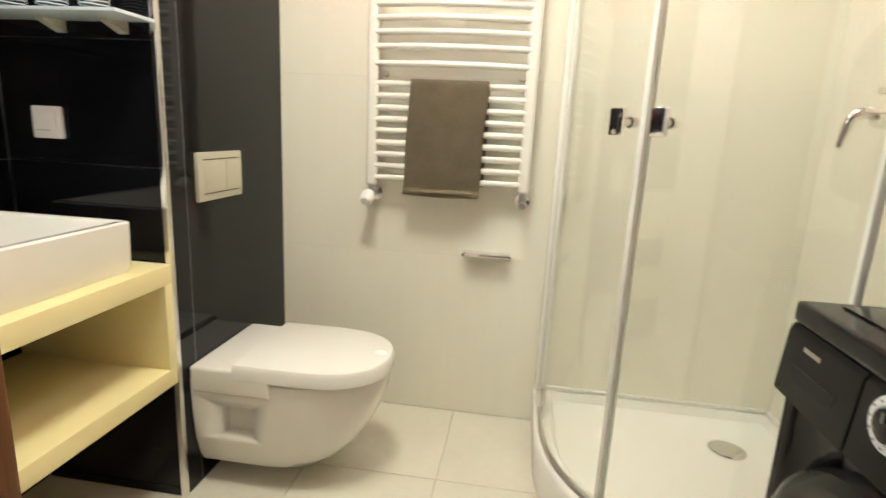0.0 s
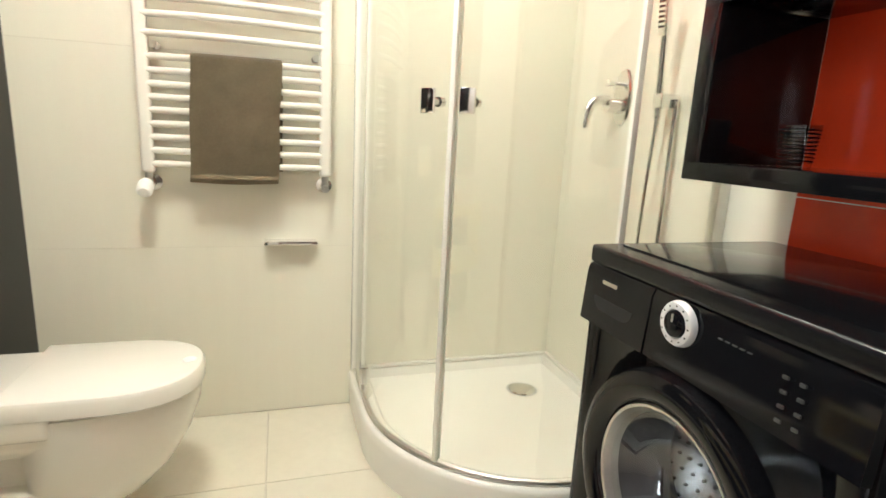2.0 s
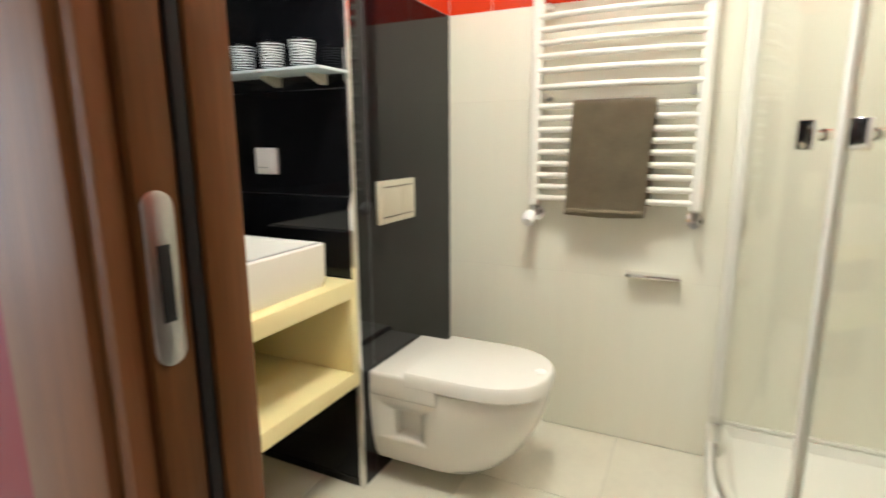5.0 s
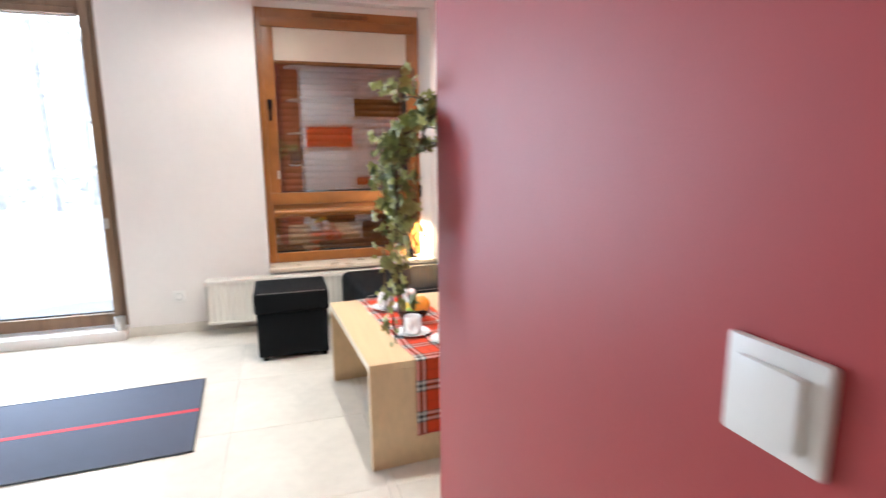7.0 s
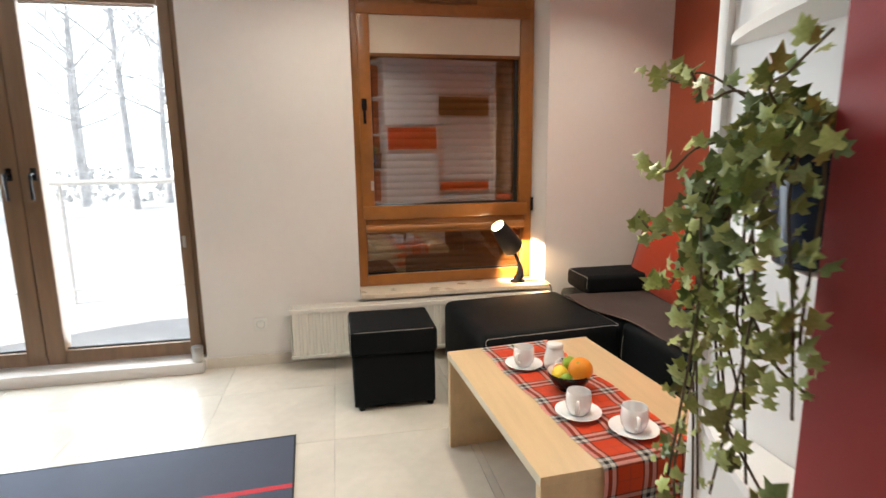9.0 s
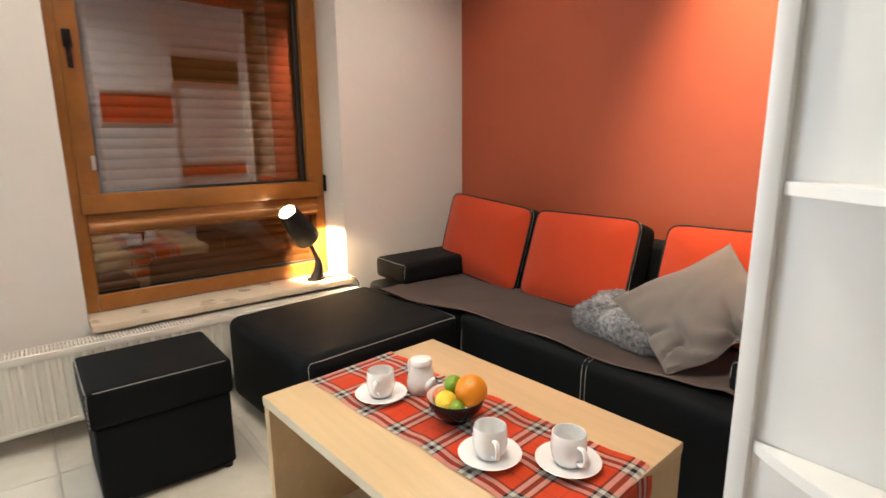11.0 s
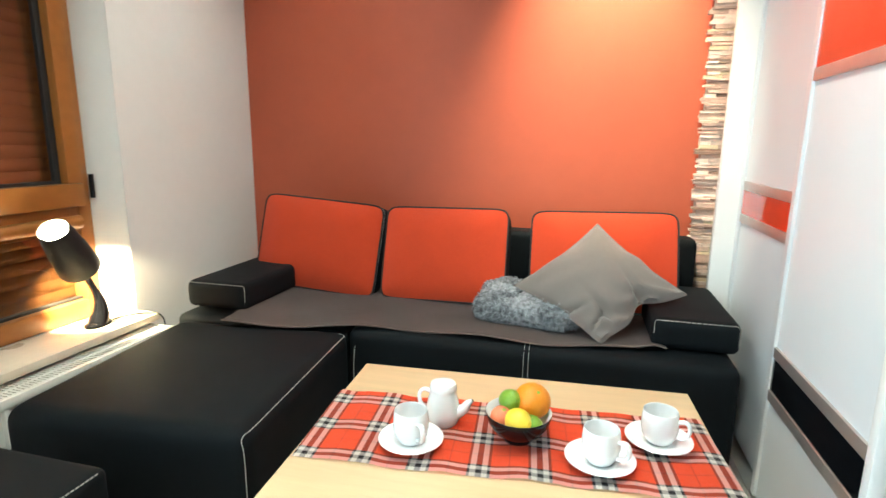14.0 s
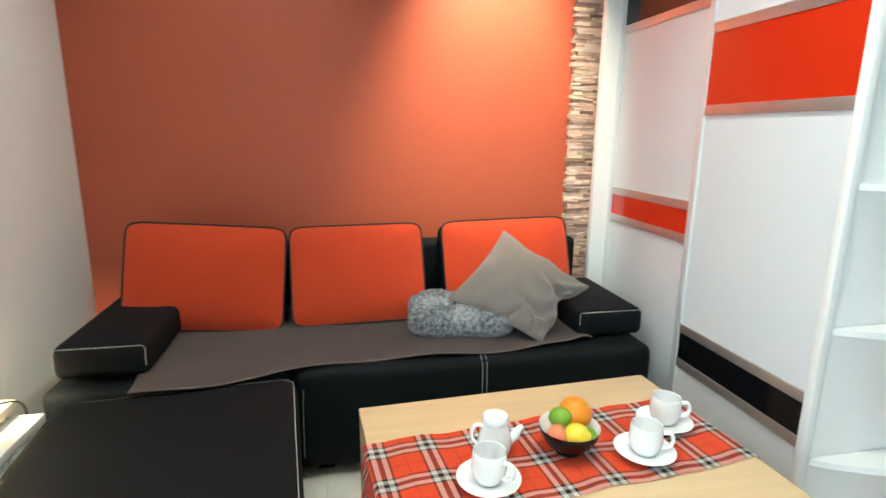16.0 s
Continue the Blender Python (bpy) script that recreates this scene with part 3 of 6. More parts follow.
# ---- living room: window ----
FX = XW - 0.10      # face of the window frame
FY0, FY1, FZ0, FZ1 = -0.110, 1.060, 0.435, 2.245
b = prism(bm_new(), [(FX - 0.07, FY1 + 0.0005), (FX - 0.004, FY1 + 0.0005), (XW - 0.002, WIN[1] - 0.002), (FX - 0.07, WIN[1] + 0.002)], 0.4346, WIN[3])
structure("window_reveal", b, "wall_white", "white plastered reveal beside the window frame", "reveal")
structure("window_head", box(bm_new(), (FX - 0.07, WIN[0], FZ1 + 0.001), (FX - 0.003, FY1, WIN[3] + 0.002)), "wall_white", "white plastered reveal above the window frame", "reveal")
w = thing("window_1", (FX, 0.47, 0.44), "brown wooden window with tilting sash and lower fixed pane", "window", kind="structure")


def bar(name, lo, hi, mat, parent, bevel=0.006, label=""):
    return part(name, box(bm_new(), lo, hi, bevel), mat, parent, label)


bar("frame_side", (FX - 0.07, FY0, FZ0), (FX, FY0 + 0.055, FZ1), "wood_win", w)
bar("frame_side", (FX - 0.07, FY1 - 0.055, FZ0), (FX, FY1, FZ1), "wood_win", w)
bar("frame_rail", (FX - 0.07, FY0 + 0.055, FZ1 - 0.085), (FX, FY1 - 0.055, FZ1), "wood_win", w)
bar("frame_rail", (FX - 0.07, FY0 + 0.055, FZ0), (FX, FY1 - 0.055, FZ0 + 0.072), "wood_win", w)
bar("transom", (FX - 0.07, FY0 + 0.055, 0.775), (FX - 0.002, FY1 - 0.055, 0.872), "wood_win", w)
b = tube(bm_new(), [(FX - 0.004, FY0 + 0.056, 0.812), (FX - 0.004, FY1 - 0.056, 0.812)], 0.026, 12)
part("drip_rail", b, "wood_win", w)
bar("sash_rail", (FX - 0.05, FY0 + 0.04, 0.872), (FX + 0.018, FY1 - 0.035, 0.958), "wood_win", w)
bar("sash_rail", (FX - 0.05, FY0 + 0.04, 2.115), (FX + 0.018, FY1 - 0.035, 2.178), "wood_win", w)
bar("sash_side", (FX - 0.05, FY0 + 0.04, 0.958), (FX + 0.018, FY0 + 0.116, 2.115), "wood_win", w)
bar("sash_side", (FX - 0.05, FY1 - 0.098, 0.958), (FX + 0.018, FY1 - 0.035, 2.115), "wood_win", w)
b = bm_new()
box(b, (FX - 0.032, FY0 + 0.116, 0.958), (FX - 0.016, FY1 - 0.098, 0.970))
box(b, (FX - 0.032, FY0 + 0.116, 0.970), (FX - 0.016, FY0 + 0.126, 2.115))
box(b, (FX - 0.032, FY1 - 0.122, 0.970), (FX - 0.016, FY1 - 0.098, 2.115))
part("seal", b, "rubber", w)
b = bm_new()
box(b, (FX - 0.05, FY0 + 0.055, FZ0 + 0.072), (FX - 0.03, FY1 - 0.055, FZ0 + 0.082))
part("seal", b, "rubber", w)
for z0, z1, x in ((0.956, 2.117, FX - 0.024), (0.505, 0.777, FX - 0.036)):
    b = box(bm_new(), (-0.002, FY0 - 0.475 + 0.06, z0), (0.002, FY1 - 0.475 - 0.06, z1))
    b.transform(Matrix.Translation((x, 0.475, 0)) @ Matrix.Rotation(radians(2.6), 4, 'Z'))
    g = part("pane", b, "glass_window", w)
    g.visible_shadow = False
h = part("handle", tube(bm_new(), [(FX + 0.05, FY0 + 0.07, 1.59), (FX + 0.052, FY0 + 0.07, 1.47)], [0.009, 0.010], 10), "black_plastic", w, "black window handle")
part("rosette", box(bm_new(), (FX + 0.018, FY0 + 0.054, 1.55), (FX + 0.05, FY0 + 0.086, 1.62), 0.006), "black_plastic", h)
part("catch", box(bm_new(), (FX + 0.018, FY0 + 0.095, 1.06), (FX + 0.026, FY0 + 0.112, 1.12), 0.003), "steel", w)
part("hinge", tube(bm_new(), [(FX + 0.02, FY1 - 0.005, 0.90), (FX + 0.02, FY1 - 0.005, 0.99)], 0.009), "black_plastic", w)
part("vent_slot", box(bm_new(), (FX - 0.001, 0.28, 2.195), (FX + 0.012, 0.68, 2.225), 0.004), "wood_dark", w)
bl = thing("roller_blind", (FX, 0.47, 1.9), "cream fabric roller blind pulled partly down", "blind")
part("cloth", box(bm_new(), (FX + 0.002, FY0 + 0.117, 1.893), (FX + 0.005, FY1 - 0.099, 2.114)), "blind", bl)
part("bottom_bar", box(bm_new(), (FX - 0.001, FY0 + 0.117, 1.872), (FX + 0.011, FY1 - 0.099, 1.893), 0.004), "wood_dark", bl)
sh = thing("roller_shutter", (FX - 0.12, 0.47, 0.45), "closed brown roller shutter outside the window", "shutter")
z = 0.44
while z < 2.24:
    def slat(u, v, z=z):
        a = math.pi * v
        return (FX - 0.135 + 0.011 * math.sin(a), FY0 - 0.05 + u * (FY1 - FY0 + 0.12), z - 0.004 + 0.053 * v)
    b = bm_new()
    grid(b, 2, 7, slat)
    bmesh.ops.solidify(b, geom=b.faces[:], thickness=0.004)
    part("slat", b, "shutter", sh)
    z += 0.047
structure("window_sill", box(bm_new(), (FX - 0.001, WIN[0] + 0.001, 0.405), (XW + 0.115, WIN[1] - 0.001, 0.4345), 0.006), "sill", "pale veined marble window sill", "sill")

# ---- living room: balcony door ----
DX = XW - 0.06
w = thing("door_1", (DX, -1.95, 0.07), "closed brown wooden double balcony door with glass", "balcony door", kind="structure")

DY0, DY1, DZ0, DZ1 = DOOR[0], DOOR[1], 0.07, 2.285
bar("frame_side", (DX - 0.07, DY0, DZ0), (DX, DY0 + 0.05, DZ1), "wood_bal", w)
bar("frame_side", (DX - 0.07, DY1 - 0.045, DZ0), (DX, DY1, DZ1), "wood_bal", w)
bar("frame_head", (DX - 0.07, DY0 + 0.05, DZ1 - 0.06), (DX, DY1 - 0.045, DZ1), "wood_bal", w)
for a, c in ((DY0 + 0.045, -1.947), (-1.940, DY1 - 0.04)):
    bar("leaf_side", (DX - 0.06, a, DZ0 + 0.015), (DX + 0.016, a + (0.06 if c < -1.9 else 0.10), DZ1 - 0.055), "wood_bal", w)
    bar("leaf_side", (DX - 0.06, c - (0.10 if c < -1.9 else 0.06), DZ0 + 0.015), (DX + 0.016, c, DZ1 - 0.055), "wood_bal", w)
    ya, yc = a + (0.06 if c < -1.9 else 0.10), c - (0.10 if c < -1.9 else 0.06)
    bar("leaf_rail", (DX - 0.06, ya, DZ0 + 0.015), (DX + 0.016, yc, 0.168), "wood_bal", w)
    bar("leaf_rail", (DX - 0.06, ya, 2.13), (DX + 0.016, yc, DZ1 - 0.055), "wood_bal", w)
    g = part("pane", box(bm_new(), (DX - 0.032, ya - 0.005, 0.163), (DX - 0.028, yc + 0.005, 2.135)), "glass_clear", w)
    g.visible_shadow = False
    c1 = part("blind_cassette", box(bm_new(), (DX - 0.012, ya + 0.004, 2.106), (DX + 0.034, yc - 0.004, 2.152), 0.008, 3), "wood_bal", w, "slim brown roller blind cassette")
    part("bottom_bar", box(bm_new(), (DX - 0.002, ya + 0.012, 2.092), (DX + 0.012, yc - 0.012, 2.1065), 0.003), "post_white", c1)
    part("bead", box(bm_new(), (DX - 0.026, ya, 0.168), (DX - 0.010, yc, 0.178), 0.003), "rubber", w)
part("vent_slot", box(bm_new(), (DX - 0.001, -1.75, 2.240), (DX + 0.014, -1.285, 2.268), 0.004), "wood_dark", w)
part("striker", box(bm_new(), (DX + 0.0155, -1.139, 0.755), (DX + 0.026, -1.121, 0.825), 0.004), "steel", w)
for y in (-1.868, -1.99):
    h = part("handle", tube(bm_new(), curve_points([(DX + 0.016, y, 1.20), (DX + 0.06, y, 1.20), (DX + 0.066, y, 1.17), (DX + 0.062, y, 1.06)], 5), [0.010] * 10 + [0.009] * 6, 10), "black_plastic", w, "black door handle")
    part("rosette", box(bm_new(), (DX + 0.0155, y - 0.015, 1.165), (DX + 0.026, y + 0.015, 1.235), 0.005), "black_plastic", h)
structure("door_step", box(bm_new(), (DX - 0.07, DOOR[0], 0.0), (XW + 0.07, DOOR[1] - 0.01, 0.0695), 0.006), "wall_white", "low white step under the balcony door", "step")

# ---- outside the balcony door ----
structure("ground", box(bm_new(), (-600, -600, -1.2), (-4.7, 600, -1.0)), "ground", "ground outside, painted near-white for the outdoor glare", "ground")
structure("balcony_slab", box(bm_new(), (-6.1, -3.6, -0.15), (XW - 0.325, 1.6, 0.03), 0.01), "balcony", "concrete balcony slab, colour lightened to look overexposed", "balcony")
r = thing("balcony_railing", (-6.0, -1.8, 0.03), "thin pale metal balcony railing", "railing")
part("top_rail", tube(bm_new(), [(-6.0, -3.6, 1.08), (-6.0, 1.6, 1.08)], 0.022), "post_white", r)
part("low_rail", tube(bm_new(), [(-6.0, -3.6, 0.16), (-6.0, 1.6, 0.16)], 0.014), "post_white", r)
for k in range(6):
    part("post", tube(bm_new(), [(-6.0, -3.5 + k * 1.0, 0.03), (-6.0, -3.5 + k * 1.0, 1.08)], 0.016, 8), "post_white", r)
rng = random.Random(4)


def bare_tree(x, y, height, seed):
    """A leafless tree: forking limbs that thin out to twigs."""
    rg = random.Random(seed)
    t = thing("bare_tree", (x, y, -1.0), "tall leafless tree, painted pale to look overexposed", "tree", "trees outside")
    trunk, limbs = bm_new(), bm_new()
    top = Vector((x + rg.uniform(-.3, .3), y + rg.uniform(-.4, .4), height * 0.55))
    tube(trunk, curve_points([(x, y, -1.0), (x + rg.uniform(-.1, .1), y + rg.uniform(-.1, .1), height * 0.25), top], 4), [0.19 - 0.013 * k for k in range(9)], 8)

    def fork(p, d, length, r, depth):
        q = p + d * length
        mid = (p + q) / 2 + Vector((rg.uniform(-1, 1), rg.uniform(-1, 1), rg.uniform(-.3, .8))) * length * 0.08
        tube(limbs, [p, mid, q], [r, r * 0.8, r * 0.6], 5, cap=False)
        if depth:
            for _ in range(3):
                nd = (d + Vector((rg.uniform(-1, 1), rg.uniform(-1, 1), rg.uniform(-.5, .7))) * 0.75).normalized()
                fork(p.lerp(q, rg.uniform(0.5, 1)), nd, length * rg.uniform(0.55, 0.8), r * 0.55, depth - 1)
    for k in range(7):
        a = k * 0.9 + rg.random()
        fork(Vector((x, y, -1)).lerp(top, rg.uniform(0.35, 1)), Vector((math.cos(a), math.sin(a), rg.uniform(0.3, 1.2))).normalized(), height * 0.22, 0.062, 3)
    part("trunk", trunk, "bark_glare", t)
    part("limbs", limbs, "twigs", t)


for k in range(15):
    bare_tree(-19 - rng.uniform(0, 12), -22 + k * 1.8 + rng.uniform(-1, 1), rng.uniform(12, 17), k)
b = bm_new()
for k in range(1100):
    c = Vector((-31 + rng.uniform(-.6, .6), -36 + 50 * rng.random(), -1.0 + 1.9 * rng.random() ** 0.8))
    m = Matrix.Translation(c) @ Euler((rng.uniform(0, 6), rng.uniform(0, 6), 0)).to_matrix().to_4x4()
    bmesh.ops.create_cone(b, segments=4, radius1=rng.uniform(0.10, 0.24), radius2=0.01, depth=0.16, cap_ends=True, matrix=m)
solid("hedge", b, "hedge", "low hedge far beyond the balcony, painted pale for glare", "hedge", "stuff")
# added glowing panel that stands in for the bright hazy distance
M["sky_glow"] = glow("sky_glow", (0.95, 0.98, 1.0), 2.6)
structure("backdrop", box(bm_new(), (-75, -90, -2), (-74, 90, 45)), "sky_glow", "glowing panel standing in for the overexposed sky", "backdrop")

# ---- living room things ----
def rounded(bm, lo, hi, r=0.03, seg=4):
    return box(bm, lo, hi, r, seg)


def seam(path, parent, r=0.0013):
    b = bm_new()
    pts = curve_points(path, 6)
    # stitches: short dashes along the seam
    for p, q in zip(pts, pts[1:]):
        n = max(1, int((q - p).length / 0.009))
        for k in range(n):
            a, c = p.lerp(q, k / n), p.lerp(q, (k + 0.72) / n)
            tube(b, [a, c], r, 5)
    part("stitching", b, "stitch", parent, "pale contrast stitching")


CH = Matrix.Translation((-3.75, 0.78, 0)) @ Matrix.Rotation(radians(5.0), 4, 'Z') @ Matrix.Translation((3.75, -0.78, 0))


def corner_sofa():
    s = thing("corner_sofa", (-3.1, 1.2, 0), "black fabric corner sofa with pale stitching and chaise", "sofa")
    part("seat_base", rounded(bm_new(), (-3.40, 1.175, 0.045), (-2.035, 1.955, 0.425), 0.045), "sofa_black", s)
    part("corner_base", rounded(bm_new(), (-4.17, 1.175, 0.045), (-3.405, 1.955, 0.415), 0.04), "sofa_black", s)
    b = rounded(bm_new(), (-4.065, 0.392, 0.045), (-3.352, 1.150, 0.421), 0.062, 6)
    b.transform(CH)
    part("chaise", b, "sofa_black", s)
    part("back", rounded(bm_new(), (-4.10, 1.83, 0.38), (-2.075, 1.965, 0.730), 0.035), "sofa_black", s)
    for x0, x1, y0, z0, z1 in ((-4.135, -3.853, 1.205, 0.440, 0.553), (-2.302, -2.018, 1.290, 0.428, 0.540)):
        a = part("armrest", rounded(bm_new(), (x0, y0, z0), (x1, 1.80, z1), 0.035, 5), "sofa_black", s)
        k, q = 0.0072, 0.0118
        seam([(x0 + k, y0 + k, (z0 + z1) / 2), (x0 + k, y0 + k, z1 - 0.045), (x0 + q, y0 + q, z1 - q), (x0 + 0.045, y0 + k, z1 - k), ((x0 + x1) / 2, y0 + k, z1 - k),
              (x1 - 0.045, y0 + k, z1 - k), (x1 - q, y0 + q, z1 - q), (x1 - k, y0 + k, z1 - 0.045), (x1 - k, y0 + k, z0 + 0.035)], a)
    ch = s
    seam([CH @ Vector(p) for p in ((-4.00, 1.1375, 0.4085), (-3.75, 1.1375, 0.4085), (-3.42, 1.1375, 0.4085), (-3.3725, 1.1295, 0.4005), (-3.3645, 1.08, 0.4085), (-3.3645, 0.80, 0.4085), (-3.3645, 0.47, 0.4085), (-3.3725, 0.4125, 0.4005), (-3.3645, 0.4045, 0.345), (-3.3645, 0.4045, 0.08))], ch)
    seam([(-3.355, 1.19, 0.40), (-3.368, 1.173, 0.33), (-3.372, 1.173, 0.10)], ch)
    for x in (-2.729, -2.712):
        seam([(x, 1.215, 0.4255), (x, 1.187, 0.4135), (x, 1.1735, 0.36), (x, 1.1735, 0.10)], ch)
    for x, y in ((-4.05, 0.50), (-3.40, 0.50), (-2.15, 1.28), (-2.15, 1.85), (-4.05, 1.85), (-3.3, 1.28)):
        part("foot", box(bm_new(), (x - 0.03, y - 0.03, 0), (x + 0.03, y + 0.03, 0.05), 0.004), "black_plastic", s)


def back_cushion(x0, x1, zb, zt, yb, yt, lean, label):
    """A boxed cushion, orange in front, black behind, with a piped edge."""
    cx = (x0 + x1) / 2
    w, h = x1 - x0, math.hypot(zt - zb, yt - yb)
    th = 0.125
    m = Matrix.Translation((cx, yb, zb)) @ Matrix.Rotation(lean, 4, 'Y') @ Matrix.Rotation(math.atan2(yt - yb, zt - zb) * -1, 4, 'X')
    t = thing("back_cushion", (cx, yb, zb), label, "cushion", "cushions on the sofa")

    def edge(a, n=48):
        k = 2 * math.pi * a
        c, s_ = math.cos(k), math.sin(k)
        e = 0.16
        return (math.copysign(abs(c) ** e, c) * w / 2, h / 2 + math.copysign(abs(s_) ** e, s_) * h / 2)

    def face(y, bulge, sgn):
        def f(u, v):
            x, z = edge(u)
            r = v
            puff = bulge * (1 - r ** 3.6)
            return m @ Vector((x * r, y + sgn * puff, h / 2 + (z - h / 2) * r))
        return f
    b = bm_new()
    grid(b, 48, 10, face(-0.003, 0.036, -1), True)
    bmesh.ops.remove_doubles(b, verts=b.verts, dist=0.0005)
    part("front_cover", b, "orange_cloth", t)
    b = bm_new()
    rows = grid(b, 48, 6, lambda u, v: m @ Vector((edge(u)[0] * (1.0 + 0.012 * math.sin(math.pi * v)), v * th, h / 2 + (edge(u)[1] - h / 2) * (1 + 0.012 * math.sin(math.pi * v)))), True)
    b.faces.new(rows[-1])
    part("boxing", b, "sofa_black", t, "black sides and back")
    b = bm_new()
    loop = [m @ Vector((edge(k / 64)[0] * 1.006, -0.002, h / 2 + (edge(k / 64)[1] - h / 2) * 1.006)) for k in range(65)]
    tube(b, loop, 0.0045, 6)
    part("piping", b, "piping", t)
    seam([m @ Vector((edge(k / 48)[0] * 1.010, 0.012, h / 2 + (edge(k / 48)[1] - h / 2) * 1.010)) for k in range(49)], t, 0.0011)


def ottoman():
    o = thing("ottoman", (-3.715, 0.05, 0), "small black fabric storage ottoman with pale stitching", "ottoman")
    part("body", rounded(bm_new(), (-3.895, -0.188, 0.022), (-3.540, 0.228, 0.300), 0.012), "sofa_black", o)
    lid = part("lid", rounded(bm_new(), (-3.905, -0.202, 0.295), (-3.528, 0.240, 0.425), 0.022, 4), "sofa_black", o)
    seam([(-3.533, -0.175, 0.420), (-3.533, 0.02, 0.420), (-3.533, 0.22, 0.420)], lid)
    seam([(-3.533, -0.197, 0.305), (-3.533, -0.197, 0.40), (-3.5365, -0.1935, 0.4165), (-3.56, -0.197, 0.420), (-3.70, -0.197, 0.420), (-3.89, -0.197, 0.420)], lid)
    for x in (-3.87, -3.565):
        for y in (-0.150, 0.203):
            part("foot", lathe(bm_new(), [(0, 0), (0.017, 0), (0.02, 0.024), (0, 0.024)], (x, y, 0), n=12), "black_plastic", o)


TABLE = pose(-2.6975, 0.573, 0, 0, 0, 3.4)
TOP = 0.439


def coffee_table():
    t = thing("coffee_table", (-2.6975, 0.573, 0), "light maple veneered coffee table with slab legs", "table")
    L, W = 0.474, 0.332

    def put(name, lo, hi, mat, bev=0.002):
        b = box(bm_new(), lo, hi, bev)
        b.transform(TABLE)
        return part(name, b, mat, t)
    top = put("tabletop", (-L, -W, TOP - 0.030), (L, W, TOP), "maple")
    put("leg", (-L + 0.001, -W + 0.001, 0), (-L + 0.032, W - 0.001, TOP - 0.0302), "maple")
    put("leg", (L - 0.032, -W + 0.001, 0), (L - 0.001, W - 0.001, TOP - 0.0302), "maple")
    put("stretcher", (-L + 0.0325, W - 0.09, TOP - 0.17), (L - 0.0325, W - 0.07, TOP - 0.0305), "maple")
    for sgn in (-1, 1):
        put("edge_band", (-L, sgn * (W + 0.0005) - 0.0005, TOP - 0.029), (L, sgn * (W + 0.0005) + 0.0005, TOP - 0.001), "maple_edge", 0)


def table_runner():
    m = TABLE @ pose(0, -0.008, 0, 0, 0, 2.2)
    hw, L, off = 0.163, 0.474, 0.0035
    prof = []
    n_end = 0.30
    # profile along the length: hang, bend over the edge, lie flat, bend, hang
    for k in range(13):
        prof.append((-L - 0.006 - 0.006 * math.sin(k), TOP - 0.17 + 0.155 * k / 12))
    for k in range(1, 6):
        a = math.pi / 2 * k / 6
        prof.append((-L + 0.006 - 0.012 * math.cos(a), TOP - 0.010 + 0.0135 * math.sin(a)))
    for k in range(60):
        x = -L + 0.008 + (2 * L - 0.016) * k / 59
        prof.append((x, TOP + off + 0.0011 * math.sin(x * 31) + 0.0009 * math.sin(x * 77)))
    for k in range(5, 0, -1):
        a = math.pi / 2 * k / 6
        prof.append((L - 0.006 + 0.012 * math.cos(a), TOP - 0.010 + 0.0135 * math.sin(a)))
    for k in range(20):
        prof.append((L + 0.006 + 0.003 * math.sin(k * 0.7), TOP - 0.012 - n_end * k / 19))
    s = [0.0]
    for a, c in zip(prof, prof[1:]):
        s.append(s[-1] + math.hypot(c[0] - a[0], c[1] - a[1]))
    b = bm_new()
    uvl = b.loops.layers.uv.new("UVMap")
    N = 15
    rows = []
    for i, (x, z) in enumerate(prof):
        row = []
        for j in range(N):
            y = -hw + 2 * hw * j / (N - 1)
            wob = 0.003 * math.sin(x * 14 + 1) + 0.002 * math.sin(x * 33)
            edge = 0.0018 * math.sin(x * 40 + (0 if j < N / 2 else 2)) * (abs(y) / hw) ** 6 if abs(x) < L else 0
            row.append((b.verts.new(m @ Vector((x, y + wob, z + max(edge, 0)))), (s[i] - 0.0126, y + hw + 0.0434)))
        rows.append(row)
    for a, c in zip(rows, rows[1:]):
        for j in range(N - 1):
            q = (a[j], a[j + 1], c[j + 1], c[j])
            f = b.faces.new([v for v, _ in q])
            for lp, (_, uvc) in zip(f.loops, q):
                lp[uvl].uv = uvc
    ends = [[v.co.copy() for v, _ in rows[i]] for i in (0, -1)]
    bmesh.ops.solidify(b, geom=b.faces[:], thickness=0.0015)
    t = thing("table_runner", tuple(TABLE.translation + Vector((0, 0, TOP))), "red tartan check cloth runner hanging over the table ends", "table runner")
    part("cloth", b, "tartan", t)
    for pts in ends:
        part("hem", tube(bm_new(), pts, 0.0018, 5), "mat_red", t)


def tea_cup(x, y, z, turn):
    c = thing("tea_cup", (x, y, z), "plain white china cup", "cup", "tea cups")
    prof = [(0, 0.0), (0.024, 0.0), (0.026, 0.003), (0.029, 0.004), (0.037, 0.018), (0.041, 0.035), (0.0405, 0.056), (0.0385, 0.076), (0.0375, 0.0775), (0.0362, 0.076),
            (0.038, 0.056), (0.0385, 0.035), (0.034, 0.018), (0.022, 0.008), (0, 0.007)]
    part("bowl", lathe(bm_new(), prof, (x, y, z), n=36), "china", c)
    m = Matrix.Translation((x, y, z)) @ Matrix.Rotation(radians(turn), 4, 'Z')
    path = [m @ p for p in curve_points([(0.037, 0, 0.058), (0.055, 0, 0.062), (0.064, 0, 0.048), (0.060, 0, 0.030), (0.047, 0, 0.022), (0.037, 0, 0.022)], 5)]
    part("handle", tube(bm_new(), path, 0.0048, 8, 1.3), "china", c)


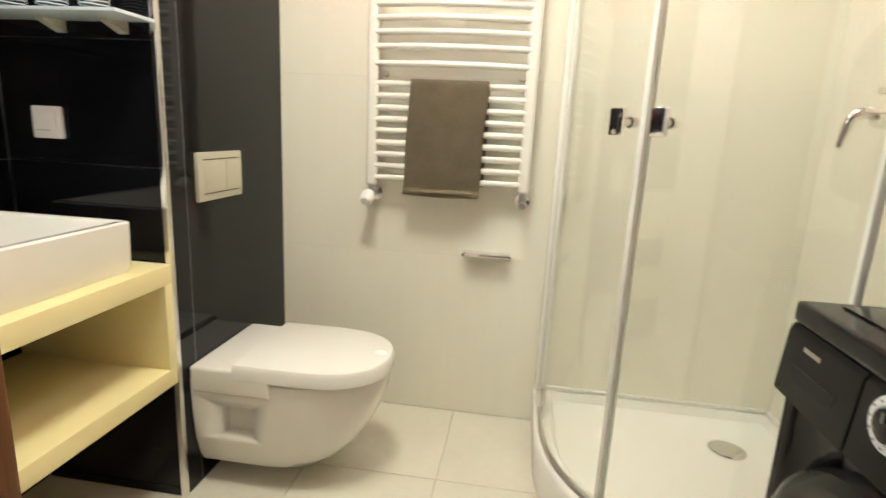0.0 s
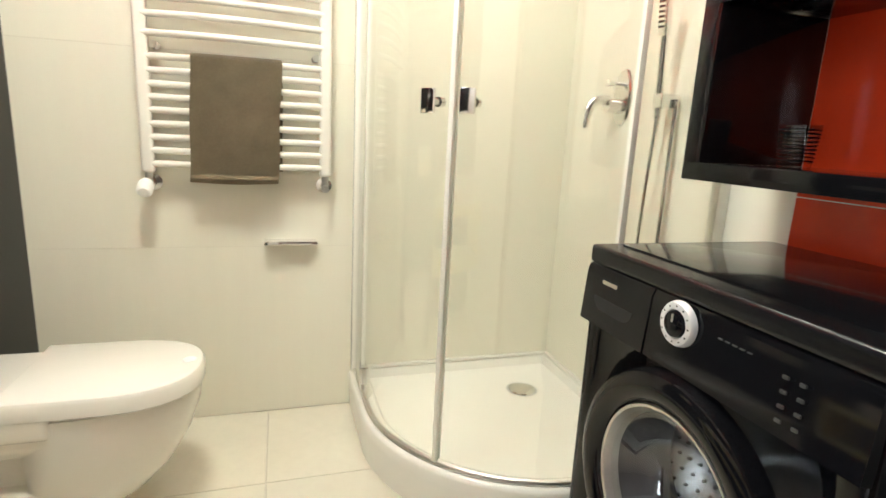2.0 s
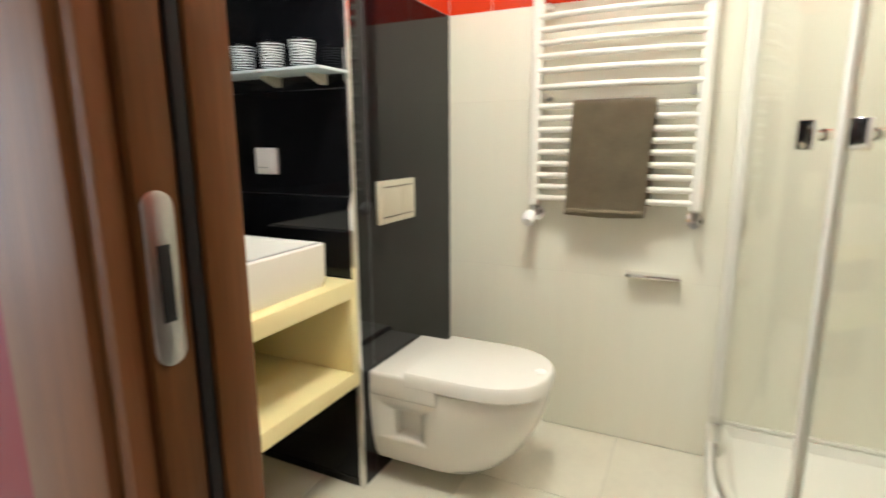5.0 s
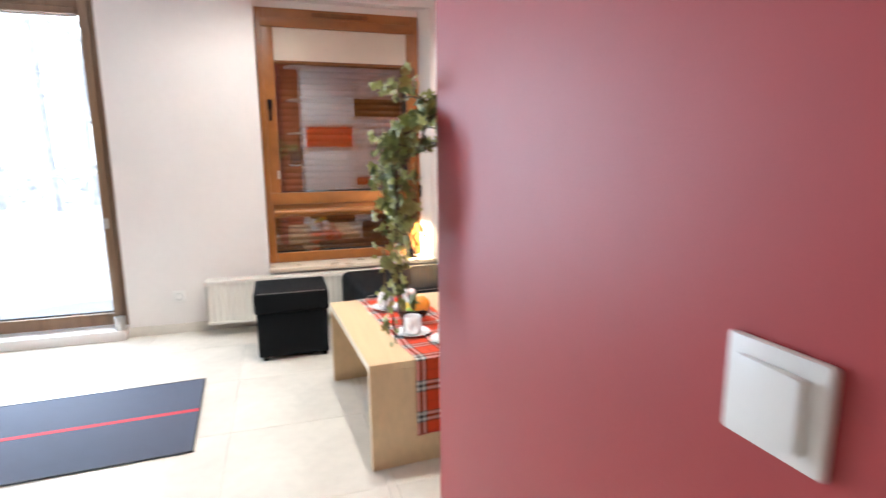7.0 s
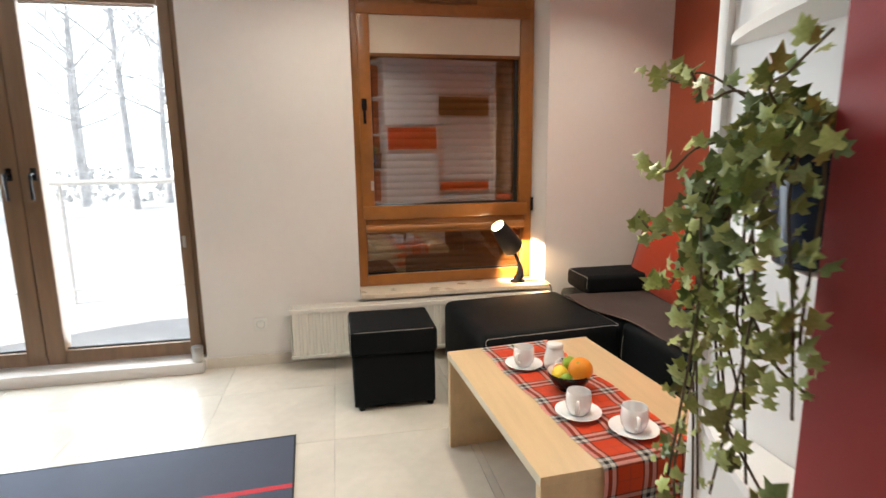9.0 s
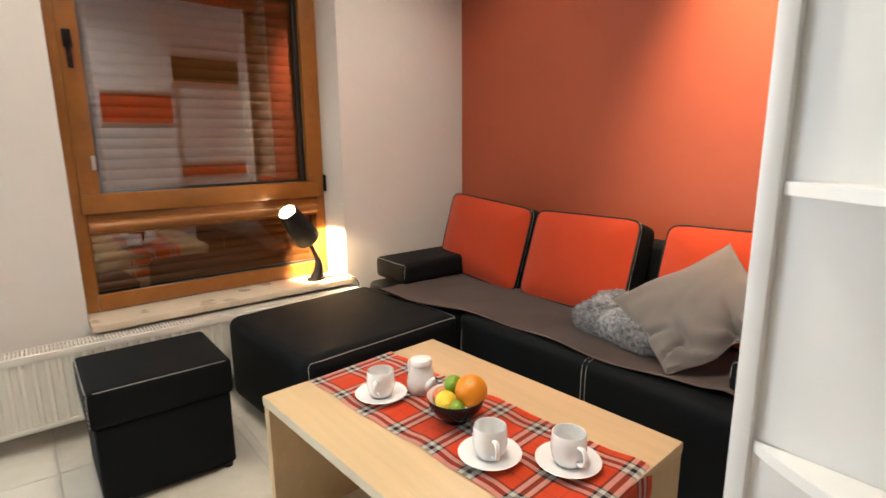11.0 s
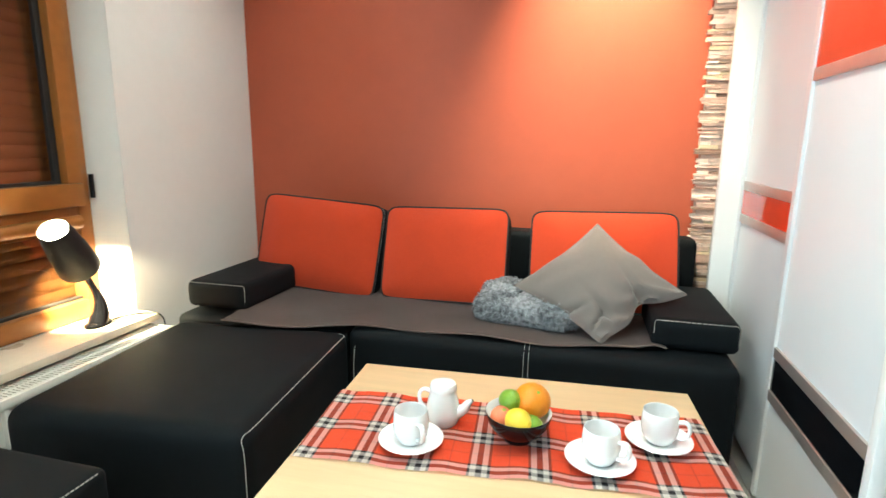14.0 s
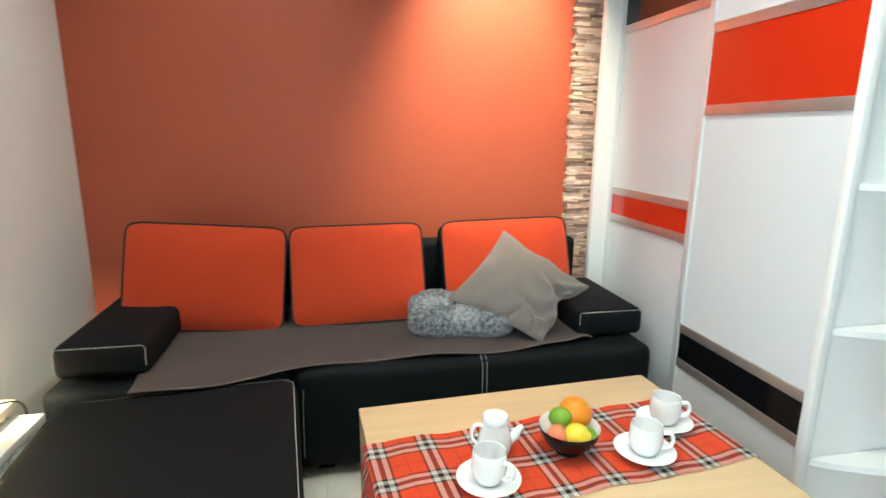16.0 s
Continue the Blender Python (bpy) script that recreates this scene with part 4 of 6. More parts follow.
def saucer(x, y, z):
    prof = [(0, 0.002), (0.024, 0.002), (0.026, 0.0), (0.036, 0.0), (0.040, 0.003), (0.060, 0.009), (0.074, 0.0145), (0.0755, 0.0155), (0.074, 0.0165), (0.058, 0.0125), (0.040, 0.0075), (0.028, 0.0065), (0.026, 0.0052), (0, 0.0052)]
    solid("saucer", lathe(bm_new(), prof, (x, y, z), n=40), "china", "plain white china saucer under a cup", "saucer", group="saucers")


def teapot(x, y, z):
    t = thing("teapot", (x, y, z), "small white china teapot with lid", "teapot")
    prof = [(0, 0), (0.034, 0), (0.038, 0.004), (0.042, 0.018), (0.0425, 0.034), (0.038, 0.058), (0.0325, 0.078), (0.031, 0.086), (0.0285, 0.086), (0.0295, 0.078), (0.034, 0.058), (0, 0.05)]
    part("body", lathe(bm_new(), prof, (x, y, z), n=36), "china", t)
    part("lid", lathe(bm_new(), [(0, 0.088), (0.0325, 0.0862), (0.0335, 0.089), (0.0325, 0.098), (0.030, 0.104), (0.02, 0.1065), (0, 0.107)], (x, y, z), n=36), "china", t)
    m = Matrix.Translation((x, y, z)) @ Matrix.Rotation(radians(0), 4, 'Z')
    sp = [m @ p for p in curve_points([(0.034, 0, 0.030), (0.052, 0, 0.042), (0.062, 0, 0.058), (0.073, 0, 0.067)], 5)]
    part("spout", tube(bm_new(), sp, [0.017 - 0.0008 * k for k in range(len(sp))], 12, 1.0, True), "china", t)
    part("spout_hole", lathe(bm_new(), [(0, 0.0), (0.004, 0.0005)], m=m @ Matrix.Translation((0.0737, 0, 0.0674)) @ Matrix.Rotation(radians(52), 4, 'Y'), n=10), "black_matt", t)
    hd = [m @ p for p in curve_points([(-0.031, 0, 0.078), (-0.048, 0, 0.082), (-0.060, 0, 0.070), (-0.058, 0, 0.046), (-0.041, 0, 0.026)], 5)]
    part("handle", tube(bm_new(), hd, 0.005, 8, 1.3), "china", t)


def fruit_bowl(x, y, z):
    t = thing("fruit_bowl", (x, y, z), "dark glazed bowl, cream inside", "bowl")
    part("shell", lathe(bm_new(), [(0, 0.0), (0.034, 0.0), (0.036, 0.006), (0.034, 0.008), (0.055, 0.022), (0.071, 0.045), (0.077, 0.068), (0.0765, 0.0695)], (x, y, z), n=44), "black_gloss", t)
    part("lining", lathe(bm_new(), [(0.0764, 0.0697), (0.0745, 0.068), (0.068, 0.046), (0.052, 0.026), (0.03, 0.014), (0, 0.012)], (x, y, z), n=44), "china", t)


def fruit(name, c, r, mat, label, stretch=1.0, tip=0.0, turn=0):
    b = bm_new()
    prof = []
    for k in range(15):
        a = math.pi * k / 14
        zz = -math.cos(a) * r * stretch
        rr = math.sin(a) * r
        if tip and abs(math.cos(a)) > 0.9:
            zz += math.copysign(tip * (abs(math.cos(a)) - 0.9) * 10, zz)
        prof.append((max(rr, 0), zz))
    prof[0], prof[-1] = (0, prof[0][1]), (0, prof[-1][1] - r * 0.06)
    m = Matrix.Translation(c) @ Matrix.Rotation(radians(turn), 4, 'X') @ Matrix.Rotation(radians(turn * 0.7), 4, 'Y')
    lathe(b, prof, m=m, n=24)
    t = thing(name, c, label, "fruit", "fruit in the bowl")
    part("peel", b, mat, t)
    part("stalk_end", lathe(bm_new(), [(0, 0.0012), (0.004, 0.001), (0.005, -0.001)], m=m @ Matrix.Translation((0, 0, r * (stretch - 0.06))), n=8), "lime_peel", t)


def scatter_pillow():
    """A soft square pillow that leans on its corner."""
    A, B, C, D = Vector((-2.470, 1.262, 0.437)), Vector((-2.165, 1.490, 0.580)), Vector((-2.497, 1.690, 0.802)), Vector((-2.805, 1.445, 0.575))
    n = (B - D).cross(C - A).normalized()
    if n.y > 0:
        n = -n
    rg = random.Random(2)

    def side(sgn):
        def f(u, v):
            pu, pv = 4 * u * (1 - u), 4 * v * (1 - v)
            # edges drawn in between the corners
            uu, vv = u + (0.5 - u) * 0.085 * pv, v + (0.5 - v) * 0.085 * pu
            # the lower edge sags in where it meets the armrest
            vv += (0.105 * math.exp(-((u - 0.60) / 0.13) ** 2) + 0.010 * math.sin(17 * u)) * (1 - v) ** 4 * pu
            p = A.lerp(B, uu).lerp(D.lerp(C, uu), vv)
            puff = (pu * pv) ** 0.55 * 0.074
            fold = 0.010 * math.sin(9 * u + 4 * v + 1) * (1 - pv) ** 2 * pu + 0.012 * math.sin(14 * v - 5 * u) * (1 - pu) ** 2 * pv
            crease = -0.016 * math.exp(-((u - 0.22 - 0.12 * v) / 0.035) ** 2) * math.exp(-((v - 0.22) / 0.16) ** 2) - 0.030 * math.exp(-((u - 0.60 - 0.25 * v) / 0.035) ** 2) * math.exp(-((v - 0.05) / 0.24) ** 2) - 0.014 * math.exp(-((v - 0.13 - 0.3 * u) / 0.022) ** 2) * math.exp(-((u - 0.12) / 0.12) ** 2) - 0.012 * math.exp(-((v - 0.42 + 0.4 * u) / 0.025) ** 2) * math.exp(-((u - 0.06) / 0.12) ** 2)
            crease = 1.45 * crease + 0.009 * math.sin(21 * u + 8 * math.sin(5 * v)) * (1 - v) ** 3 + 0.005 * math.sin(19 * v + 6 * u) * (1 - u) ** 3
            return p + n * sgn * (puff + (fold + crease if pu * pv > 0.002 else 0))
        return f
    b = bm_new()
    grid(b, 44, 44, side(1))
    grid(b, 44, 44, side(-0.45))
    bmesh.ops.remove_doubles(b, verts=b.verts, dist=0.0006)
    t = thing("scatter_pillow", tuple(A), "grey-brown cotton scatter pillow leaning on its corner", "pillow")
    part("cover", b, "pillow", t)
    b = bm_new()
    loop = [side(0)(k / 20, 0) for k in range(20)] + [side(0)(1, k / 20) for k in range(20)] + [side(0)(1 - k / 20, 1) for k in range(20)] + [side(0)(0, 1 - k / 20) for k in range(21)]
    tube(b, loop, 0.0022, 5)
    part("edge_seam", b, "pillow", t)


def fur_cushion():
    """A small shaggy cushion: a soft body covered in short curls of yarn."""
    t = thing("fur_cushion", (-2.72, 1.46, 0.43), "shaggy grey knitted cushion lying under the pillow", "cushion")
    m = Matrix.Translation((-2.745, 1.475, 0.495)) @ Matrix.Rotation(radians(-9), 4, 'Z') @ Matrix.Rotation(radians(14), 4, 'X')

    def surf(u, v):
        a, e = 2 * math.pi * u, math.pi * (v - 0.5)
        c, s_ = math.cos(a), math.sin(a)
        q = 0.45
        sx, sy = math.copysign(abs(c) ** q, c), math.copysign(abs(s_) ** q, s_)
        k = max(math.cos(e), 0) ** 0.5
        return m @ Vector((0.205 * sx * k, 0.125 * sy * k, 0.062 * math.copysign(abs(math.sin(e)) ** 0.8, math.sin(e)) + 0.006 * math.sin(7 * a)))
    b = bm_new()
    grid(b, 40, 16, surf, True)
    part("body", b, "fur", t)
    rg = random.Random(11)
    b = bm_new()
    for _ in range(4600):
        u, v = rg.random(), 0.12 + 0.85 * rg.random()
        p = Vector(surf(u, v))
        o = (p - m.translation).normalized()
        d = (o + Vector((rg.uniform(-1, 1), rg.uniform(-1, 1), rg.uniform(-1, 1))) * 0.9).normalized()
        e = (o * 0.3 + Vector((rg.uniform(-1, 1), rg.uniform(-1, 1), rg.uniform(-1, 0.4)))).normalized()
        q = p + d * 0.010
        if q.z < 0.440:
            continue
        tube(b, [p, q, q + e * 0.009], [0.0015, 0.0013, 0.0007], 4, cap=False)
    part("yarn", b, "fur", t)


def sofa_throw():
    """A thin blanket laid over the seat, its front edge hanging loose in waves."""
    P = [Vector((-3.875, 1.095, 0)), Vector((-2.255, 1.245, 0)), Vector((-2.20, 1.78, 0)), Vector((-3.93, 1.78, 0))]

    def f(u, v):
        p = P[0].lerp(P[1], u).lerp(P[3].lerp(P[2], u), v)
        front = (1 - v) ** 4
        p.y += 0.040 * math.sin(math.pi * u) * front - 0.024 * math.sin(3.2 * math.pi * u + 0.6) * front
        z = 0.4285 + 0.0035 + 0.0025 * math.sin(11 * u + 6 * v) + 0.002 * math.sin(23 * u - 9 * v)
        z += 0.010 * front * (0.5 + 0.5 * math.sin(21 * u + 1.5)) + 0.020 * math.exp(-((u - 0.98) / 0.03) ** 2) * front
        z += 0.016 * max(0, 0.10 - u) / 0.10 * (0.4 + 0.6 * math.sin(5 * v) ** 2)
        if v > 0.86:
            z += (v - 0.86) * 0.25
        return Vector((p.x, p.y, z))
    b = bm_new()
    grid(b, 90, 26, f)
    bmesh.ops.solidify(b, geom=b.faces[:], thickness=0.004)
    t = thing("sofa_throw", (-3.05, 1.45, 0.43), "thin brown-grey fleece throw spread over the sofa seat", "blanket")
    part("cloth", b, "throw", t)
    part("hem", tube(bm_new(), [f(k / 80, 0) + Vector((0, -0.001, 0)) for k in range(81)], 0.0035, 6), "throw", t)


def desk_lamp():
    bx, by, bz = -4.298, 0.930, 0.435
    t = thing("desk_lamp", (bx, by, bz), "black glossy desk lamp with curved stem, switched on", "lamp")
    b = bm_new()
    m = Matrix.Translation((bx, by, bz))
    lathe(b, [(0, 0), (0.040, 0), (0.043, 0.004), (0.041, 0.010), (0.030, 0.017), (0, 0.020)], m=m @ Matrix.Diagonal((0.85, 1.25, 1, 1)), n=28)
    part("base", b, "black_gloss", t)
    pts = curve_points([(bx, by + 0.004, bz + 0.010), (bx + 0.002, by + 0.016, bz + 0.050), (bx, by + 0.016, bz + 0.100), (bx - 0.006, by - 0.004, bz + 0.160), (bx - 0.008, by - 0.030, bz + 0.215)], 6)
    n = len(pts)
    rad = [0.036 - 0.024 * min(1, (k / (n - 1)) * 1.5) for k in range(n)]
    rad = [max(r, 0.012) for r in rad]
    part("stem", tube(bm_new(), pts, rad, 16), "black_gloss", t)
    a, c = Vector((-4.322, 0.905, 0.662)), Vector((-4.264, 0.777, 0.824))
    q = (c - a).to_track_quat('Z', 'Y').to_matrix().to_4x4()
    mm = Matrix.Translation(a) @ q
    ln = (c - a).length
    # shade: a tapered tube, wide at the lower end, open at the mouth
    part("shade", lathe(bm_new(), [(0.0685, 0.0), (0.070, 0.003), (0.0645, ln * 0.4), (0.055, ln * 0.8), (0.0485, ln), (0.0470, ln), (0.0535, ln * 0.8), (0.063, ln * 0.4), (0.0675, 0.002), (0.0685, 0.0)], m=mm, n=40), "black_matt", t)
    part("bulb", lathe(bm_new(), [(0, ln - 0.045), (0.024, ln - 0.036), (0.036, ln - 0.018), (0.030, ln - 0.005), (0.015, ln + 0.001), (0, ln + 0.002)], m=mm, n=24), "bulb_warm", t, "glowing warm bulb")
    part("cable", tube(bm_new(), curve_points([(bx + 0.01, by + 0.055, bz + 0.006), (bx + 0.03, by + 0.12, bz + 0.005), (bx + 0.075, by + 0.16, bz + 0.004), (bx + 0.115, by + 0.185, bz - 0.01), (bx + 0.125, by + 0.19, bz - 0.08), (bx + 0.10, by + 0.20, bz - 0.30)], 6), 0.003, 6), "black_plastic", t)


def panel_radiator():
    x0, x1, y0, y1, z0, z1 = XW + 0.075, XW + 0.195, -0.535, 1.10, 0.085, 0.392
    r = thing("panel_radiator", (x0, 0.3, z0), "white ribbed steel panel radiator under the window sill", "radiator")
    b = bm_new()
    n = int((y1 - y0) / 0.0405)
    # pressed front with upright flutes
    prof = []
    for k in range(n):
        ya = y0 + 0.012 + k * (y1 - y0 - 0.024) / n
        s = (y1 - y0 - 0.024) / n
        prof += [(ya, 0.0), (ya + s * 0.30, 0.0), (ya + s * 0.42, -0.009), (ya + s * 0.88, -0.009)]
    prof.append((y1 - 0.012, 0.0))
    for (ya, da), (yb, db) in zip(prof, prof[1:]):
        q = [b.verts.new(v) for v in ((x1 + da, ya, z0 + 0.020), (x1 + db, yb, z0 + 0.020), (x1 + db, yb, z1 - 0.028), (x1 + da, ya, z1 - 0.028))]
        b.faces.new(q)
    bmesh.ops.remove_doubles(b, verts=b.verts, dist=0.0002)
    part("front_panel", b, "radiator", r)
    part("bottom_rail", box(bm_new(), (x1 - 0.014, y0, z0), (x1 + 0.001, y1, z0 + 0.021), 0.004), "radiator", r)
    part("top_rail", box(bm_new(), (x1 - 0.014, y0, z1 - 0.029), (x1 + 0.001, y1, z1), 0.004), "radiator", r)
    part("back_panel", box(bm_new(), (x0, y0, z0), (x0 + 0.012, y1, z1 - 0.004), 0.003), "radiator", r)
    for y in (y0, y1 - 0.003):
        part("side_cover", box(bm_new(), (x0, y, z0 + 0.01), (x1 - 0.002, y + 0.003, z1), 0.001), "radiator", r)
    b = bm_new()
    k = y0 + 0.02
    while k < y1 - 0.02:
        box(b, (x0 + 0.016, k, z1 - 0.008), (x1 - 0.018, k + 0.006, z1 - 0.002))
        k += 0.013
    for x in (x0 + 0.013, (x0 + x1) / 2 - 0.003, x1 - 0.018):
        box(b, (x, y0 + 0.004, z1 - 0.009), (x + 0.005, y1 - 0.004, z1 - 0.0015))
    part("top_grille", b, "radiator", r)
    for y in (0.0, 0.9):
        part("bracket", box(bm_new(), (XW, y, 0.2), (x0, y + 0.03, 0.3)), "steel", r)


def wall_socket():
    y, z = -0.727, 0.262
    s = thing("wall_socket", (XW, y, z), "white wall socket with earth pin", "socket")
    part("frame", box(bm_new(), (XW, y - 0.04, z - 0.04), (XW + 0.010, y + 0.04, z + 0.04), 0.004), "plastic_white", s)
    m = Matrix.Translation((XW + 0.0098, y, z)) @ Matrix.Rotation(radians(90), 4, 'Y')
    part("well", lathe(bm_new(), [(0.026, 0.002), (0.0225, 0.002), (0.021, -0.006), (0, -0.006)], m=m, n=28), "steel", s)
    part("pin", lathe(bm_new(), [(0.003, -0.006), (0.003, 0.004), (0, 0.005)], m=m @ Matrix.Translation((-0.012, 0, 0)), n=8), "steel", s)


def exercise_mat():
    m = pose(-2.975, -0.446, 0, 0, 0, 3.0)
    t = thing("floor_mat", (-2.975, -0.446, 0), "blue-grey foam floor mat with a thin red stripe", "mat")
    b = box(bm_new(), (-0.397, -2.1, 0.0005), (0.397, 0, 0.007), 0.003)
    b.transform(m)
    part("foam", b, "mat_blue", t)
    b = box(bm_new(), (-0.017, -2.098, 0.0068), (0.012, -0.002, 0.0078))
    b.transform(m)
    part("stripe", b, "mat_red", t, "red stripe")
    b = bm_new()
    for lo, hi in (((-0.398, -2.1, 0.0055), (-0.391, 0.0, 0.0082)), ((0.391, -2.1, 0.0055), (0.398, 0.0, 0.0082)), ((-0.398, -0.007, 0.0055), (0.398, 0.0006, 0.0082))):
        box(b, lo, hi)
    b.transform(m)
    part("binding", b, "black_matt", t)


def wardrobe():
    X1, X2, XB = -1.948, -1.978, -1.48
    w = thing("wardrobe", (-1.72, 1.18, 0), "white sliding-door wardrobe with red and black glass bands", "wardrobe")
    part("side_panel", box(bm_new(), (-1.966, 0.545, 0), (-1.533, 0.563, 2.365), 0.001), "post_white", w)
    part("side_panel", box(bm_new(), (-2.036, 1.768, 0), (XB, 1.797, 2.365), 0.002), "post_white", w)
    part("top_panel", box(bm_new(), (-1.98, 0.563, 2.33), (XB, 1.768, 2.365), 0.001), "post_white", w)
    part("back_panel", box(bm_new(), (XB - 0.006, 0.563, 0), (XB, 1.768, 2.33)), "post_white", w)
    part("floor_track", box(bm_new(), (-1.99, 0.563, 0), (-1.90, 1.768, 0.035), 0.002), "alu", w)

    def door(x, y0, y1, bands, label):
        d = part("door", box(bm_new(), (x, y0 + 0.02, 0.045), (x + 0.014, y1 - 0.02, 2.325)), "door_white", w, label)
        part("stile", box(bm_new(), (x - 0.010, y0, 0.04), (x + 0.020, y0 + 0.030, 2.328), 0.008), "post_white", d)
        part("stile", box(bm_new(), (x - 0.010, y1 - 0.030, 0.04), (x + 0.020, y1, 2.328), 0.008), "rail_white", d)
        for z0, z1, mat in bands:
            part("band", box(bm_new(), (x - 0.004, y0 + 0.030, z0), (x + 0.001, y1 - 0.030, z1)), mat, d)
            for z in (z0, z1):
                part("rail", box(bm_new(), (x - 0.008, y0 + 0.030, z - 0.017), (x + 0.004, y1 - 0.030, z + 0.017), 0.003), "rail_alu", d)
    door(X1, 1.10, 1.768, ((0.848, 0.974, "door_red"), (1.682, 1.92, "black_gloss")), "white sliding door with a narrow red band")
    door(X2, 0.530, 1.138, ((0.390, 0.525, "black_gloss"), (1.315, 1.580, "door_red")), "white sliding door with red and black bands")
    part("end_post", box(bm_new(), (-1.986, 0.534, 0.0), (-1.967, 0.560, 2.36), 0.010, 4), "rail_white", w)


def corner_shelves():
    s = thing("corner_shelves", (-1.75, 0.44, 0), "white quarter-round open shelves at the wardrobe end", "shelf")
    cx, cy = -1.5345, 0.5435
    for z in (0.06, 0.345, 0.735, 1.120, 1.505, 1.90, 2.29):
        out = [(cx, cy)]
        for k in range(17):
            a = math.pi + math.pi / 2 * k / 16
            out.append((cx - 0.425 * abs(math.cos(a)) ** 1.6, cy - 0.158 * abs(math.sin(a)) ** 1.6))
        part("shelf", prism(bm_new(), out, z - 0.018, z, 0.002), "post_white", s)
    part("plinth", box(bm_new(), (cx - 0.30, cy - 0.08, 0), (cx, cy, 0.042)), "post_white", s)


def ivy():
    """A trailing ivy: pot, long stems that arch over the rim, lobed leaves."""
    px, py, pz = -1.645, 0.470, 1.1205
    rg = random.Random(7)
    t = thing("ivy_plant", (px, py, pz), "variegated trailing ivy in a dark blue pot on the corner shelf", "plant")
    pot = part("pot", lathe(bm_new(), [(0, 0), (0.058, 0), (0.062, 0.004), (0.076, 0.135), (0.082, 0.138), (0.084, 0.165), (0.079, 0.165), (0.074, 0.14), (0, 0.138)], (px, py, pz), n=32), "pot", t, "dark blue glazed pot")
    part("soil", lathe(bm_new(), [(0, 0.148), (0.05, 0.147), (0.0755, 0.143)], (px, py, pz), n=20), "soil", pot)
    lm, ym = [], []
    for k in range(3):
        for store, mat in ((lm, "leaf"), (ym, "leaf_light")):
            b = bm_new()
            tips = [(0, -0.10), (0.30, -0.30), (0.62, -0.12), (0.40, 0.16), (0.78, 0.52), (0.34, 0.55), (0.06, 1.12)]
            out = tips + [(-x, y) for x, y in tips[-2:0:-1]]
            s = 0.0165 + 0.004 * k
            vs = [b.verts.new((x * s, y * s, (-0.18 * abs(x) ** 1.5 - 0.10 * max(y, 0) ** 2 + 0.05 * math.sin(5 * x + k)) * s)) for x, y in out]
            c = b.verts.new((0, 0.25 * s, 0.06 * s))
            n = len(vs)
            for i in range(n):
                b.faces.new((c, vs[i], vs[(i + 1) % n]))
            store.append(mesh_of(b, "leaf", mat))

    def stem(points, leaves, young, size=1.0):
        pts = curve_points([Vector(p) + Vector((rg.uniform(-1, 1), rg.uniform(-1, 1), 0)) * 0.008 for p in points], 7)
        part("stem", tube(bm_new(), pts, [0.0019] * len(pts), 5), "stem", t)
        for k in range(leaves):
            f = (k + rg.random() * 0.8) / leaves
            i = min(int(f * (len(pts) - 1)), len(pts) - 2)
            p = pts[i].lerp(pts[i + 1], rg.random())
            a = rg.uniform(0, 2 * math.pi)
            # leaves turn their faces to the room
            off = Vector((math.cos(a) * 0.022, -abs(math.sin(a)) * 0.024, rg.uniform(-0.012, 0.012))) * size
            q = p + off
            pool = ym if (f > young or rg.random() < 0.32) else lm
            o = new("leaf", pool[rg.randrange(3)])
            o.parent = t
            o.matrix_parent_inverse = Matrix.Translation(t.location).inverted()
            e = Euler((radians(rg.uniform(35, 115)), radians(rg.uniform(-25, 25)), rg.uniform(-1.5, 1.5) + (0.5 if off.x < 0 else -0.5)))
            sc = rg.uniform(0.75, 1.2) * size * (0.75 if f > 0.88 else 1)
            o.matrix_basis = Matrix.LocRotScale(q, e, (sc, sc, sc))
    top = pz + 0.155
    # crown over the pot
    for k in range(9):
        a = 2 * math.pi * k / 9
        stem([(px + 0.03 * math.cos(a), py + 0.03 * math.sin(a), top - 0.01), (px + 0.05 * math.cos(a), py - 0.02 + 0.05 * math.sin(a), top + 0.06), (px + 0.10 * math.cos(a), py - 0.03 + 0.07 * math.sin(a), top + 0.05 + 0.04 * math.sin(3 * a))], 14, 0.8)
    # hanging mass in front of the shelf edge
    for k in range(11):
        x = -1.50 - 0.135 * (k / 10) + rg.uniform(-0.02, 0.02)
        y = 0.265 + rg.uniform(-0.03, 0.03)
        end = 1.05 - 0.33 * rg.random()
        stem([(px, py, top - 0.01), (px + (x - px) * 0.5, 0.37, top + 0.05), (x, y, top - 0.03), (x + rg.uniform(-.03, .03), y - 0.01, 1.10), (x + rg.uniform(-.04, .04), y, end)], 46, 0.70)
    # long loose shoots
    stem([(px, py, top), (-1.71, 0.33, top + 0.12), (-1.735, 0.28, 1.39), (-1.75, 0.25, 1.405)], 16, 0.35)
    stem([(px, py, top), (-1.66, 0.33, top + 0.09), (-1.68, 0.29, 1.36), (-1.70, 0.27, 1.40)], 14, 0.6)
    stem([(px, py, top), (-1.68, 0.30, 1.30), (-1.72, 0.26, 1.26), (-1.75, 0.24, 1.28)], 16, 0.4)
    stem([(px, py, top), (-1.68, 0.29, 1.22), (-1.72, 0.26, 1.16), (-1.752, 0.235, 1.19)], 18, 0.4)
    stem([(px, py, top), (-1.65, 0.28, 1.20), (-1.68, 0.26, 1.10), (-1.72, 0.25, 1.088)], 18, 0.4)
